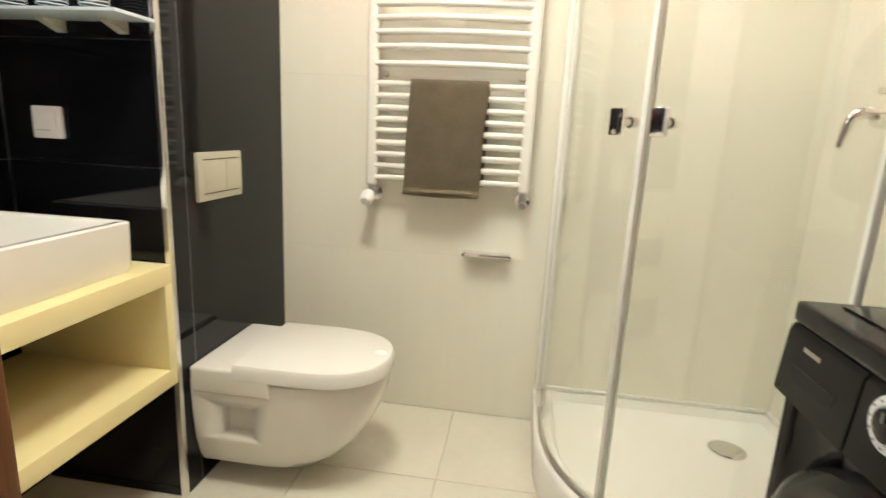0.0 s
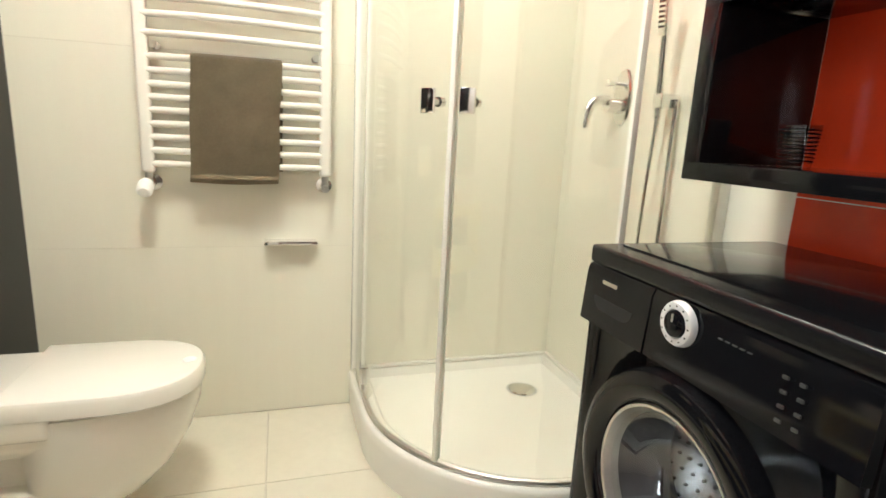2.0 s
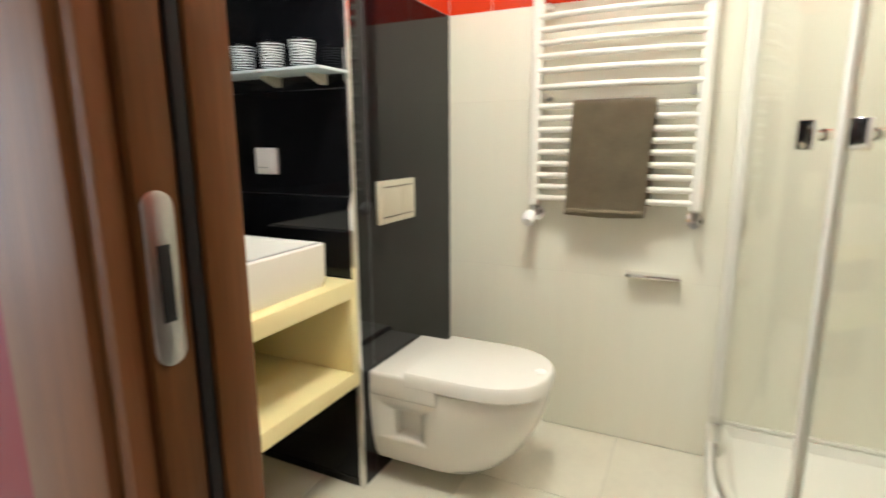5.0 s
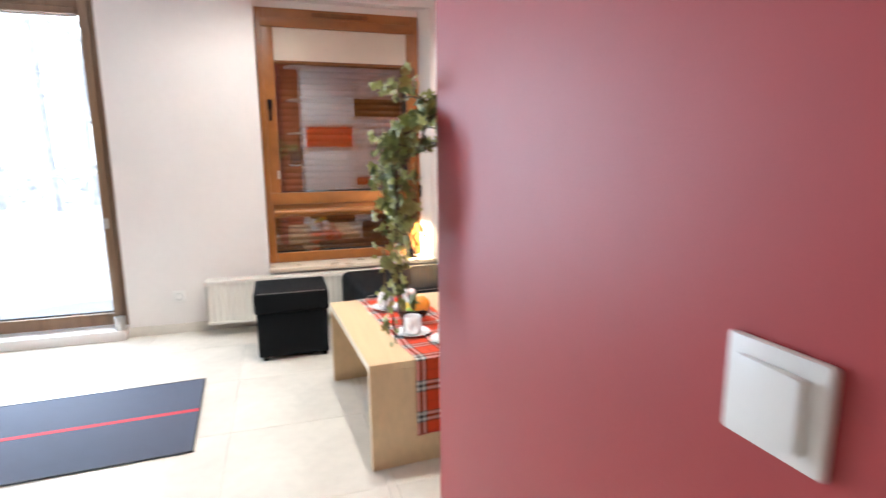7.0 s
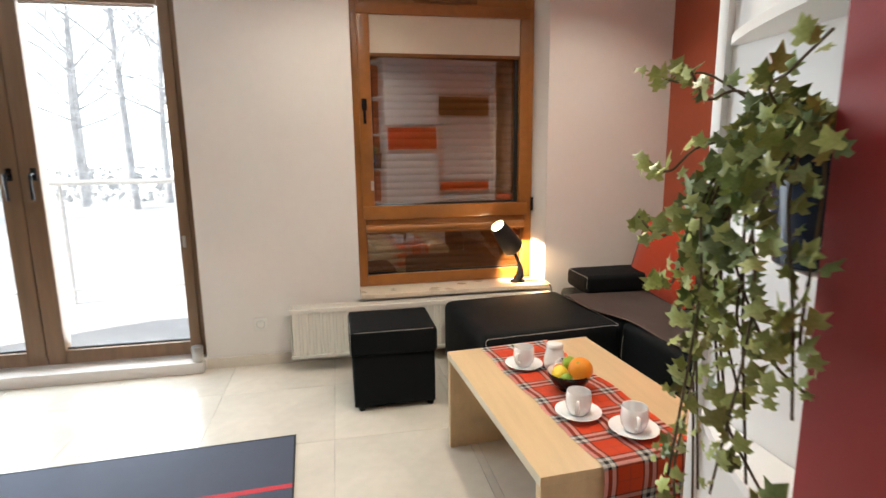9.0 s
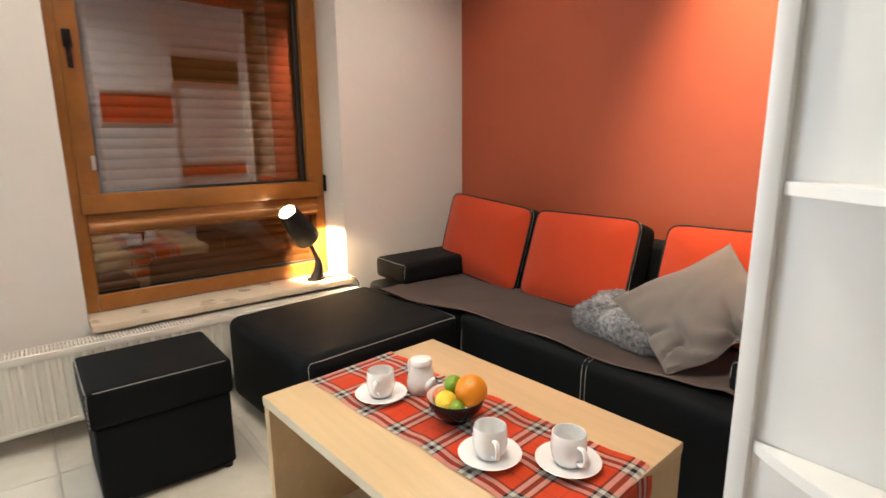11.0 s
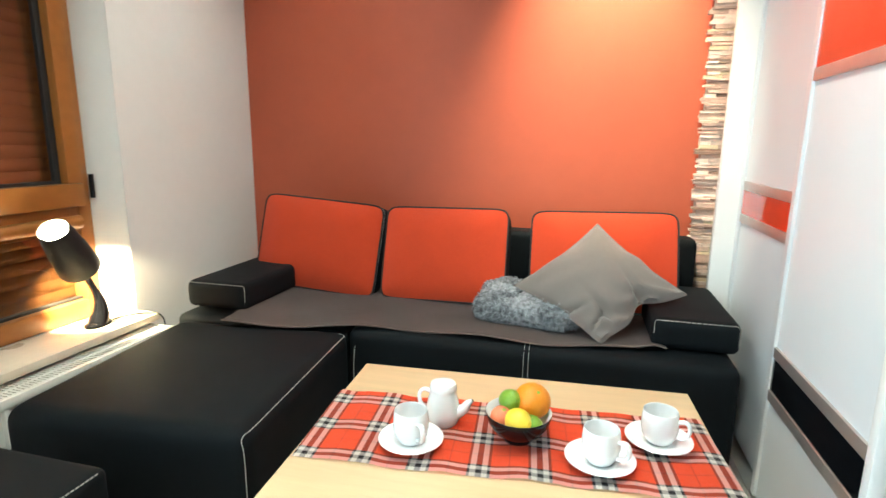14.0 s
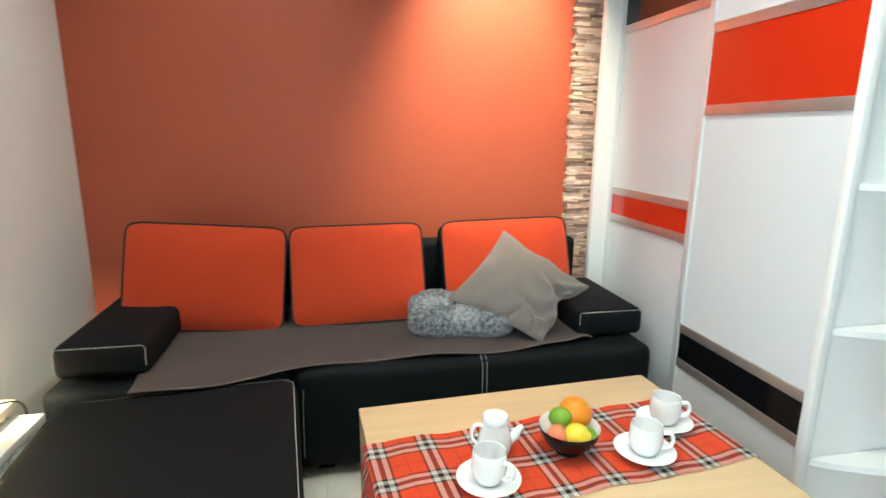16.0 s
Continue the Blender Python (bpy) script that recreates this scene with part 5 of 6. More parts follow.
    stem([(px, py, top), (-1.62, 0.28, 1.20), (-1.58, 0.26, 0.98), (-1.52, 0.26, 0.89), (-1.45, 0.26, 0.87)], 28, 0.85)
    stem([(px, py, top), (-1.62, 0.28, 1.20), (-1.62, 0.26, 0.98), (-1.64, 0.25, 0.82), (-1.63, 0.25, 0.73)], 27, 0.8)
    stem([(px, py, top), (-1.60, 0.28, 1.22), (-1.52, 0.27, 1.06), (-1.46, 0.27, 1.02)], 19, 0.7)
    stem([(px, py, top), (-1.62, 0.33, 1.36), (-1.55, 0.30, 1.38), (-1.49, 0.28, 1.41)], 16, 0.7)


def stone_strip():
    """Split-face mosaic of thin stone slivers beside the wardrobe."""
    wall = structure("stone_panel", box(bm_new(), (-2.082, YN - 0.012, 0), (-1.47, YN - 0.0005, CEIL - 0.004)), "grout", "mortar bed of split stone mosaic", "wall cladding")
    return wall


def door_holder():
    b = lathe(bm_new(), [(0, 0), (0.031, 0), (0.033, 0.003), (0.033, 0.087), (0.030, 0.091), (0, 0.091)], (XW + 0.032, -1.100, 0.0695), n=28)
    solid("door_weight", b, "steel", "small brushed metal weight on the balcony step", "door stop")


def ceiling_spot(x, y, z=CEIL - 0.001):
    s = thing("ceiling_spot", (x, y, z), "round recessed ceiling spotlight, switched on", "spotlight", "ceiling spots")
    part("ring", lathe(bm_new(), [(0.030, 0.0), (0.030, -0.006), (0.040, -0.008), (0.045, -0.004), (0.045, 0.0)], (x, y, z), n=24), "chrome", s)
    part("lens", lathe(bm_new(), [(0, -0.004), (0.029, -0.003)], (x, y, z), n=24), "bulb_cool", s)


corner_sofa()
back_cushion(-4.075, -3.470, 0.440, 0.852, 1.605, 1.705, radians(4.0), "orange back cushion with black piping, against the armrest")
back_cushion(-3.425, -2.865, 0.437, 0.832, 1.600, 1.735, radians(-1.0), "orange back cushion with black piping in the middle")
back_cushion(-2.760, -2.165, 0.440, 0.838, 1.640, 1.775, radians(-1.5), "orange back cushion with black piping behind the pillow")
sofa_throw()
scatter_pillow()
fur_cushion()
ottoman()
coffee_table()
table_runner()
ZT = TOP + 0.0062
for x, y, turn in ((-2.913, 0.476, -48), (-2.494, 0.512, -28), (-2.360, 0.631, -18)):
    saucer(x, y, ZT)
    tea_cup(x, y, ZT + 0.0053, turn)
teapot(-2.866, 0.586, ZT)
fruit_bowl(-2.678, 0.562, ZT)
fruit("orange", (-2.650, 0.592, 0.529), 0.043, "orange_peel", "large ripe orange on top of the fruit bowl", 0.97, 0, 30)
fruit("lime", (-2.700, 0.573, 0.533), 0.026, "lime_peel", "small green lime on top of the fruit bowl", 1.1, 0.003, 60)
fruit("lemon", (-2.675, 0.527, 0.508), 0.029, "lemon_peel", "yellow lemon at the bowl's rim", 1.1, 0.005, 75)
fruit("lime", (-2.645, 0.535, 0.497), 0.024, "lime_peel", "green lime deep in the bowl", 1.1, 0.003, 80)
fruit("peach", (-2.715, 0.545, 0.503), 0.026, "peach", "pale red peach at the bowl's side", 1.0, 0, 20)
desk_lamp()
panel_radiator()
wall_socket()
exercise_mat()
wardrobe()
corner_shelves()
ivy()
door_holder()
stone = stone_strip()
for x, y in SPOTS:
    ceiling_spot(x, y)

# ---- bathroom things ----
def loft(bm, rings, caps=(True, True)):
    """Joins closed rings of points, one after the other."""
    rows = [[bm.verts.new(p) for p in r] for r in rings]
    n = len(rows[0])
    for a, b in zip(rows, rows[1:]):
        for k in range(n):
            bm.faces.new((a[k], a[(k + 1) % n], b[(k + 1) % n], b[k]))
    if caps[0]:
        bm.faces.new(rows[0][::-1])
    if caps[1]:
        bm.faces.new(rows[-1])
    return rows


def pan_outline(x0, x1, cy, hw, n=26, square=0.0):
    """A D shape: straight at the wall x0, round at the front x1."""
    out = [(x0, cy - hw)]
    r = x1 - x0
    straight = x0 + r * 0.45
    for k in range(n + 1):
        a = -math.pi / 2 + math.pi * k / n
        c, s = math.cos(a), math.sin(a)
        out.append((straight + (x1 - straight) * abs(c) ** (0.82 - square), cy + hw * math.copysign(abs(s) ** (0.86 - square), s)))
    out.append((x0, cy + hw))
    return out


def toilet():
    cy, xw = 1.645, -0.945
    t = thing("toilet", (xw, cy, 0.06), "white ceramic wall-hung toilet with closed lid", "toilet")
    b = bm_new()
    rings = []
    for z, x1, hw, x0 in ((0.058, -0.62, 0.105, xw), (0.066, -0.57, 0.130, xw), (0.10, -0.525, 0.150, xw), (0.16, -0.470, 0.166, xw), (0.24, -0.425, 0.174, xw), (0.31, -0.402, 0.178, xw), (0.352, -0.396, 0.179, xw), (0.360, -0.400, 0.177, xw)):
        rings.append([(x, y, z) for x, y in pan_outline(x0, x1, cy, hw)])
    loft(b, rings)
    bowl = part("bowl", b, "ceramic", t)
    part("shoulder", box(bm_new(), (xw, cy - 0.184, 0.318), (-0.70, cy + 0.184, 0.398), 0.012, 3), "ceramic", t)
    b = bm_new()
    loft(b, [[(x, y, z) for x, y in pan_outline(-0.805, -0.402, cy, 0.171)] for z in (0.3605, 0.3685)])
    part("seat", b, "ceramic", t)
    b = bm_new()
    rings = []
    for z, g in ((0.3675, 0.004), (0.371, 0.0), (0.406, 0.0), (0.415, 0.006), (0.419, 0.02)):
        rings.append([(x, y, z) for x, y in pan_outline(-0.812 + g * 0.3, -0.388 - g, cy, 0.185 - g)])
    loft(b, rings)
    lid = part("lid", b, "ceramic", t)
    part("buffer", lathe(bm_new(), [(0, 0.4235), (0.014, 0.423), (0.018, 0.4205), (0.019, 0.4175)], (-0.425, cy, 0), n=20), "plastic_white", lid)
    # fixing recess cut into each flank
    for sgn in (-1, 1):
        carve(bowl, box(bm_new(), (-0.858, cy + sgn * 0.20 - 0.075, 0.180), (-0.758, cy + sgn * 0.20 + 0.075, 0.282), 0.008))


def flush_plate():
    x = -0.945
    f = thing("flush_plate", (x, 1.655, 0.93), "champagne plastic dual flush plate", "flush plate")
    part("plate", box(bm_new(), (x, 1.538, 0.862), (x + 0.014, 1.772, 1.002), 0.005), "flush", f)
    for y0, y1 in ((1.560, 1.672), (1.675, 1.752)):
        part("button", box(bm_new(), (x + 0.0135, y0, 0.886), (x + 0.018, y1, 0.978), 0.002), "flush", f)
    for z in (0.8825, 0.980):
        part("groove", box(bm_new(), (x + 0.0132, 1.562, z), (x + 0.0148, 1.750, z + 0.0025)), "black_matt", f)


def towel_radiator():
    y = 2.035
    r = thing("towel_radiator", (-0.30, y, 0.89), "white ladder towel radiator with bowed bars", "radiator")
    xl, xr = -0.575, -0.032
    for x in (xl, xr):
        part("post", box(bm_new(), (x - 0.019, y - 0.015, 0.892), (x + 0.019, y + 0.017, 1.80), 0.012, 4), "radiator", r)
    low = (0.921, 0.962, 1.003, 1.044, 1.085, 1.124, 1.163, 1.203, 1.244)
    high = (1.309, 1.364, 1.411, 1.456, 1.499, 1.542)
    top = (1.615, 1.66, 1.705, 1.75)
    for z in (*low, *high, *top):
        bow = 0.006 if z < 1.26 else 0.034
        path = [(xl + (xr - xl) * k / 14, y - 0.004 - bow * math.sin(math.pi * k / 14), z) for k in range(15)]
        part("bar", tube(bm_new(), path, 0.0105, 12), "radiator", r)
    for x, z in ((xl + 0.03, 1.28), (xr - 0.03, 1.28), (xl + 0.03, 1.58), (xr - 0.03, 1.58)):
        part("wall_bracket", tube(bm_new(), [(x, y + 0.01, z), (x, BN, z)], 0.012, 10), "radiator", r)
    for x, head in ((xl, True), (xr, False)):
        v = part("valve", tube(bm_new(), [(x, y, 0.893), (x, y, 0.852)], 0.012, 12), "steel", r)
        part("elbow", tube(bm_new(), [(x, y, 0.858), (x, BN, 0.858)], 0.011, 12), "steel", v)
        part("wall_rosette", lathe(bm_new(), [(0.012, 0), (0.026, 0.001), (0.027, 0.006), (0.012, 0.010)], m=Matrix.Translation((x, BN, 0.858)) @ Matrix.Rotation(radians(90), 4, 'X'), n=24), "chrome", v)
        if head:
            part("thermostat_head", lathe(bm_new(), [(0, -0.006), (0.020, -0.004), (0.024, 0.006), (0.0235, 0.040), (0.016, 0.052), (0, 0.054)], m=Matrix.Translation((x - 0.008, y - 0.005, 0.856)) @ Matrix.Rotation(radians(115), 4, 'X'), n=24), "plastic_white", v)
        else:
            part("lockshield_cap", lathe(bm_new(), [(0, 0.026), (0.012, 0.025), (0.013, 0.0), (0, 0)], m=Matrix.Translation((x, y - 0.006, 0.852)) @ Matrix.Rotation(radians(90), 4, 'X'), n=20), "steel", v)


def hand_towel():
    """A folded towel hung over one bar, front and back."""
    x0, x1, y, z = -0.438, -0.170, 2.026, 1.246
    prof = [(y - 0.024 + 0.003 * math.sin(k * 0.8), 0.868 + (z - 0.868) * k / 16) for k in range(17)]
    prof += [(y - 0.022 * math.cos(a), z + 0.017 * math.sin(a)) for a in [math.pi * k / 8 for k in range(1, 8)]]
    prof += [(y + 0.019, z - (z - 0.905) * k / 10) for k in range(11)]

    def f(u, v):
        i = v * (len(prof) - 1)
        k = min(int(i), len(prof) - 2)
        py, pz = prof[k][0] + (prof[k + 1][0] - prof[k][0]) * (i - k), prof[k][1] + (prof[k + 1][1] - prof[k][1]) * (i - k)
        skew = 0.016 * (z - pz) / 0.38 if v < 0.5 else 0
        wave = 0.003 * math.sin(9 * u + 3 * v) * min(1, (z + 0.02 - pz) * 6)
        return Vector((x0 + (x1 - x0) * u - skew + 0.002 * math.sin(18 * v), py + (wave if v < 0.5 else 0), pz - (0.005 * math.sin(math.pi * u) if v < 0.02 else 0)))
    b = bm_new()
    grid(b, 24, 64, f)
    bmesh.ops.solidify(b, geom=b.faces[:], thickness=0.007)
    t = thing("hand_towel", ((x0 + x1) / 2, y, 0.87), "folded brown terry towel hung over the radiator", "towel")
    part("cloth", b, "towel", t)
    b = bm_new()
    box(b, (x0 - 0.010, y - 0.0345, 0.880), (x1 - 0.018, y - 0.0315, 0.892), 0.001)
    part("border", b, "towel", t)


def paper_holder():
    h = thing("paper_holder", (-0.14, BN, 0.66), "slim chrome toilet paper holder, empty", "paper holder")
    part("bar", box(bm_new(), (-0.236, BN - 0.052, 0.650), (-0.056, BN - 0.040, 0.662), 0.003), "chrome", h)
    part("arm", box(bm_new(), (-0.236, BN - 0.052, 0.650), (-0.222, BN, 0.664), 0.003), "chrome", h)
    part("top_plate", box(bm_new(), (-0.221, BN - 0.0395, 0.6565), (-0.060, BN, 0.6625), 0.002), "chrome", h)


TX0, TY0, TR = 0.066, 1.232, 0.55
TCX, TCY = TX0 + TR, TY0 + TR


def tray_line(off, n=24):
    """The outline of the quarter-round tray, drawn in by off, from the north wall round to the east wall."""
    pts = [(TX0 + off, BN - 0.002), (TX0 + off, TCY)]
    for k in range(1, n):
        a = math.pi + math.pi / 2 * k / n
        pts.append((TCX + (TR - off) * math.cos(a), TCY + (TR - off) * math.sin(a)))
    pts += [(TCX, TY0 + off), (BE - 0.002, TY0 + off)]
    return pts


def shower_tray():
    t = thing("shower_tray", (0.5, 1.7, 0), "white acrylic quarter-round shower tray", "shower tray")
    b = bm_new()
    prof = [(0.004, 0.0), (0.002, 0.02), (0.0, 0.10), (0.0, 0.130), (0.004, 0.140), (0.012, 0.145), (0.050, 0.145), (0.060, 0.140), (0.075, 0.112), (0.095, 0.104)]
    rows = []
    for off, z in prof:
        ring = [(x, y, z) for x, y in tray_line(off)]
        if z > 0.14 or off > 0.05:
            d = max(off - 0.045, 0)
            ring[0] = (ring[0][0], BN - 0.002 - d, z)
            ring[-1] = (BE - 0.002 - d, ring[-1][1], z)
        c = max(off - 0.045, 0) if off > 0.05 else 0
        ring.append((BE - 0.002 - c, BN - 0.002 - c, z))
        rows.append(ring)
    loft(b, rows, (True, True))
    part("body", b, "acrylic", t)
    dr = part("drain_cover", lathe(bm_new(), [(0, 0.1135), (0.040, 0.1125), (0.050, 0.109), (0.052, 0.1045)], (0.705, 1.872, 0), n=36), "chrome", t, "round chrome drain cover")
    part("drain_ring", lathe(bm_new(), [(0.052, 0.1045), (0.056, 0.106), (0.060, 0.1045)], (0.705, 1.872, 0), n=36), "steel", dr)
    # raised upstand along the walls
    part("upstand", box(bm_new(), (TX0 + 0.05, BN - 0.014, 0.1455), (BE - 0.015, BN - 0.001, 0.158), 0.003), "acrylic", t)
    part("upstand", box(bm_new(), (BE - 0.014, TY0 + 0.05, 0.1455), (BE - 0.001, BN - 0.015, 0.158), 0.003), "acrylic", t)


def shower_screen():
    s = thing("shower_screen", (0.3, 1.5, 0.145), "curved clear glass shower screen with two doors", "shower screen")
    line = tray_line(0.022, 32)
    mid = len(line) // 2 - 1
    z0, z1 = 0.166, 1.98

    def sheet(pts, name):
        b = bm_new()
        loft(b, [[(x, y, z) for x, y in pts] + [(x + nx, y + ny, z) for (x, y), (nx, ny) in zip(pts[::-1], norms(pts)[::-1])] for z in (z0, z1)])
        g = part(name, b, "glass_shower", s)
        g.visible_shadow = False
        return g

    def norms(pts, d=0.005):
        out = []
        for k in range(len(pts)):
            a, c = Vector(pts[max(k - 1, 0)]), Vector(pts[min(k + 1, len(pts) - 1)])
            t = (c - a).normalized()
            out.append((-t.y * -d, t.x * -d))
        return out
    fixed_l = [line[0], (line[0][0], 1.885)]
    door_l = [(line[0][0], 1.882)] + line[1:mid + 1]
    door_r = line[mid:-1]
    fixed_r = [(line[-2][0] + 0.003, line[-2][1]), line[-1]]
    sheet(fixed_l, "glass_panel")
    for pts in (door_l, door_r):
        sheet(pts, "glass_door")
    sheet(fixed_r, "glass_panel")
    # wall channels, bottom rail, door seals
    part("wall_channel", box(bm_new(), (line[0][0] - 0.016, BN - 0.035, 0.146), (line[0][0] + 0.016, BN - 0.0005, 1.985), 0.003), "radiator", s, "white wall channel")
    part("wall_channel", box(bm_new(), (BE - 0.035, line[-1][1] - 0.014, 0.146), (BE - 0.0005, line[-1][1] + 0.014, 1.985), 0.003), "alu", s)
    b = bm_new()
    tube(b, [(x, y, 0.152) for x, y in line], 0.010, 8, 1.0)
    part("bottom_rail", b, "alu", s)
    mx, my = line[mid]
    m = Matrix.Translation((mx, my, 0)) @ Matrix.Rotation(radians(45), 4, 'Z')
    for off in (-0.0085, 0.0085):
        b = box(bm_new(), (-0.007, off - 0.0065, 0.160), (0.007, off + 0.0065, z1), 0.003)
        b.transform(m @ Matrix.Rotation(radians(90), 4, 'Z'))
        part("door_seal", b, "seal_clear", s, "pale translucent door seal")
    b = box(bm_new(), (line[-2][0] - 0.008, line[-2][1] - 0.008, 0.16), (line[-2][0] + 0.008, line[-2][1] + 0.008, z1), 0.002)
    part("door_seal", b, "seal_clear", s)
    b = box(bm_new(), (line[0][0] - 0.006, 1.876, 0.16), (line[0][0] + 0.006, 1.890, z1), 0.002)
    part("door_seal", b, "seal_clear", s)
    for z in (0.225, 1.90):
        part("hinge", box(bm_new(), (line[0][0] - 0.020, 1.850, z - 0.032), (line[0][0] + 0.014, 1.905, z + 0.032), 0.004), "chrome", s)
    for kk, (dx) in ((mid - 2, -1), (mid + 2, 1)):
        x, y = line[kk]
        n = Vector((x - TCX, y - TCY, 0)).normalized()
        mm = Matrix.Translation((x, y, 1.133)) @ n.to_track_quat('X', 'Z').to_matrix().to_4x4()
        b = box(bm_new(), (0.030, -0.019, -0.030), (0.040, 0.019, 0.030), 0.002)
        b.transform(mm)
        kn = part("knob", b, "chrome", s, "square chrome door knob")
        b = tube(bm_new(), [(0.0, 0, 0), (0.031, 0, 0)], 0.009, 12)
        b.transform(mm)
        part("stalk", b, "chrome", kn)
        b = tube(bm_new(), [(-0.022, 0, 0), (-0.005, 0, 0)], 0.013, 16)
        b.transform(mm)
        part("inner_knob", b, "chrome", kn)


def shower_mixer():
    s = thing("shower_mixer", (BE, 1.744, 1.2), "chrome built-in shower mixer on an oval plate", "shower mixer")
    m = Matrix.Translation((BE, 1.744, 1.205)) @ Matrix.Rotation(radians(-90), 4, 'Y')
    b = lathe(bm_new(), [(0, 0.012), (0.040, 0.010), (0.047, 0.006), (0.049, 0.0)], m=m @ Matrix.Diagonal((1.9, 1.0, 1, 1)), n=40)
    part("plate", b, "chrome", s)
    body = part("body", tube(bm_new(), [(BE - 0.010, 1.744, 1.175), (BE - 0.062, 1.744, 1.175)], [0.024, 0.021], 20), "chrome", s)
    lv = curve_points([(BE - 0.055, 1.744, 1.190), (BE - 0.085, 1.746, 1.192), (BE - 0.115, 1.748, 1.175), (BE - 0.125, 1.750, 1.13), (BE - 0.13, 1.751, 1.10)], 5)
    part("lever", tube(bm_new(), lv, [0.018 - 0.0005 * k for k in range(len(lv))], 12, 0.6), "chrome", body)
    d = part("diverter", tube(bm_new(), [(BE - 0.010, 1.744, 1.248), (BE - 0.050, 1.744, 1.248)], 0.006, 12), "chrome", s)
    part("diverter_knob", tube(bm_new(), [(BE - 0.050, 1.744, 1.248), (BE - 0.064, 1.744, 1.248)], 0.010, 14), "chrome", d)


def hand_shower():
    y = 1.49
    s = thing("hand_shower", (BE, y, 1.2), "slim chrome hand shower on a riser rail with hose", "shower head")
    part("holder", box(bm_new(), (BE - 0.062, y - 0.020, 1.160), (BE - 0.0005, y + 0.020, 1.200), 0.003), "chrome", s)
    part("rail", tube(bm_new(), [(BE - 0.018, y - 0.028, 0.50), (BE - 0.018, y - 0.028, 1.185)], 0.008, 12), "chrome", s)
    h = part("handle", tube(bm_new(), [(BE - 0.048, y + 0.010, 1.13), (BE - 0.052, y + 0.008, 1.20), (BE - 0.075, y - 0.012, 1.36)], [0.010, 0.011, 0.010], 14), "chrome", s)
    b = box(bm_new(), (-0.012, -0.017, 0), (0.010, 0.017, 0.118), 0.005)
    mm = Matrix.Translation((BE - 0.075, y - 0.012, 1.352)) @ Matrix.Rotation(radians(-8), 4, 'Y') @ Matrix.Rotation(radians(4), 4, 'X')
    b.transform(mm)
    hd = part("head", b, "chrome", h)
    b = bm_new()
    for k in range(7):
        box(b, (-0.0135, -0.011, 0.022 + k * 0.013), (-0.0115, 0.011, 0.028 + k * 0.013))
    b.transform(mm)
    part("nozzles", b, "rubber", hd)
    hose = curve_points([(BE - 0.048, y + 0.010, 1.13), (BE - 0.045, y + 0.024, 0.95), (BE - 0.04, y + 0.035, 0.72), (BE - 0.035, y + 0.02, 0.50), (BE - 0.03, y + 0.06, 0.40), (BE - 0.02, y + 0.12, 0.52), (BE, y + 0.13, 0.62)], 14)
    part("hose", tube(bm_new(), hose, [0.0068 if k % 2 else 0.0055 for k in range(len(hose))], 10), "chrome", s)


def washbasin_unit():
    v = thing("vanity_unit", (-1.17, 0.95, 0.375), "cream lacquered open wall-hung basin shelf", "cabinet")
    x0, x1, y0, y1 = BW, -0.940, 0.50, 1.409
    part("top_board", box(bm_new(), (x0, y0, 0.662), (x1, y1, 0.715), 0.002), "cream", v)
    part("bottom_board", box(bm_new(), (x0, y0, 0.375), (x1, y1, 0.424), 0.002), "cream", v)
    part("side_board", box(bm_new(), (x0, y1 - 0.030, 0.4242), (x1, y1, 0.6618), 0.001), "cream", v)
    part("side_board", box(bm_new(), (x0, y0, 0.4242), (x1, y0 + 0.030, 0.6618), 0.001), "cream", v)
    bx0, bx1, by0, by1, z0, z1 = -1.385, -0.978, 0.60, 1.325, 0.7155, 0.842
    b = bm_new()
    o = [(bx0, by0), (bx1, by0), (bx1, by1), (bx0, by1)]

    def rect(d, z, r=0.012):
        pts = []
        for cx, cy, a0 in ((bx0 + d + r, by0 + d + r, 180), (bx1 - d - r, by0 + d + r, 270), (bx1 - d - r, by1 - d - r, 0), (bx0 + d + r, by1 - d - r, 90)):
            for k in range(5):
                a = radians(a0 + 22.5 * k)
                pts.append((cx + r * math.cos(a), cy + r * math.sin(a), z))
        return pts
    loft(b, [rect(0.008, z0), rect(0.002, z0 + 0.02), rect(0, z1 - 0.004), rect(0.004, z1), rect(0.022, z1), rect(0.028, z1 - 0.006, 0.02), rect(0.060, z0 + 0.035, 0.05), rect(0.10, z0 + 0.028, 0.05)])
    s = thing("washbasin", (-1.18, 0.95, z0), "white rectangular ceramic countertop basin", "basin")
    part("bowl", b, "ceramic", s)
    part("drain_plug", lathe(bm_new(), [(0, 0.004), (0.02, 0.003), (0.024, 0)], (-1.18, 0.95, z0 + 0.028), n=20), "chrome", s)


def tumbler(x, y, z, dark):
    t = thing("tumbler", (x, y, z), "ribbed clear glass tumbler" + (" on a black shelf" if dark else " on a glass shelf"), "glass", "tumblers")
    part("wall", lathe(bm_new(), [(0, 0.0), (0.026, 0.0), (0.028, 0.003), (0.0355, 0.080), (0.0345, 0.0805), (0.0335, 0.080), (0.0265, 0.010), (0, 0.008)], (x, y, z), n=28), "tumbler", t)
    b = bm_new()
    for k in range(9):
        h = 0.014 + k * 0.0072
        r = 0.0288 + (0.0355 - 0.028) * h / 0.08
        ring = [(x + r * math.cos(a), y + r * math.sin(a), z + h + 0.001 * math.sin(3 * a + k)) for a in [2 * math.pi * j / 26 for j in range(27)]]
        tube(b, ring, 0.0011, 4, cap=False)
    part("ribs", b, "black_plastic" if dark else "china", t)


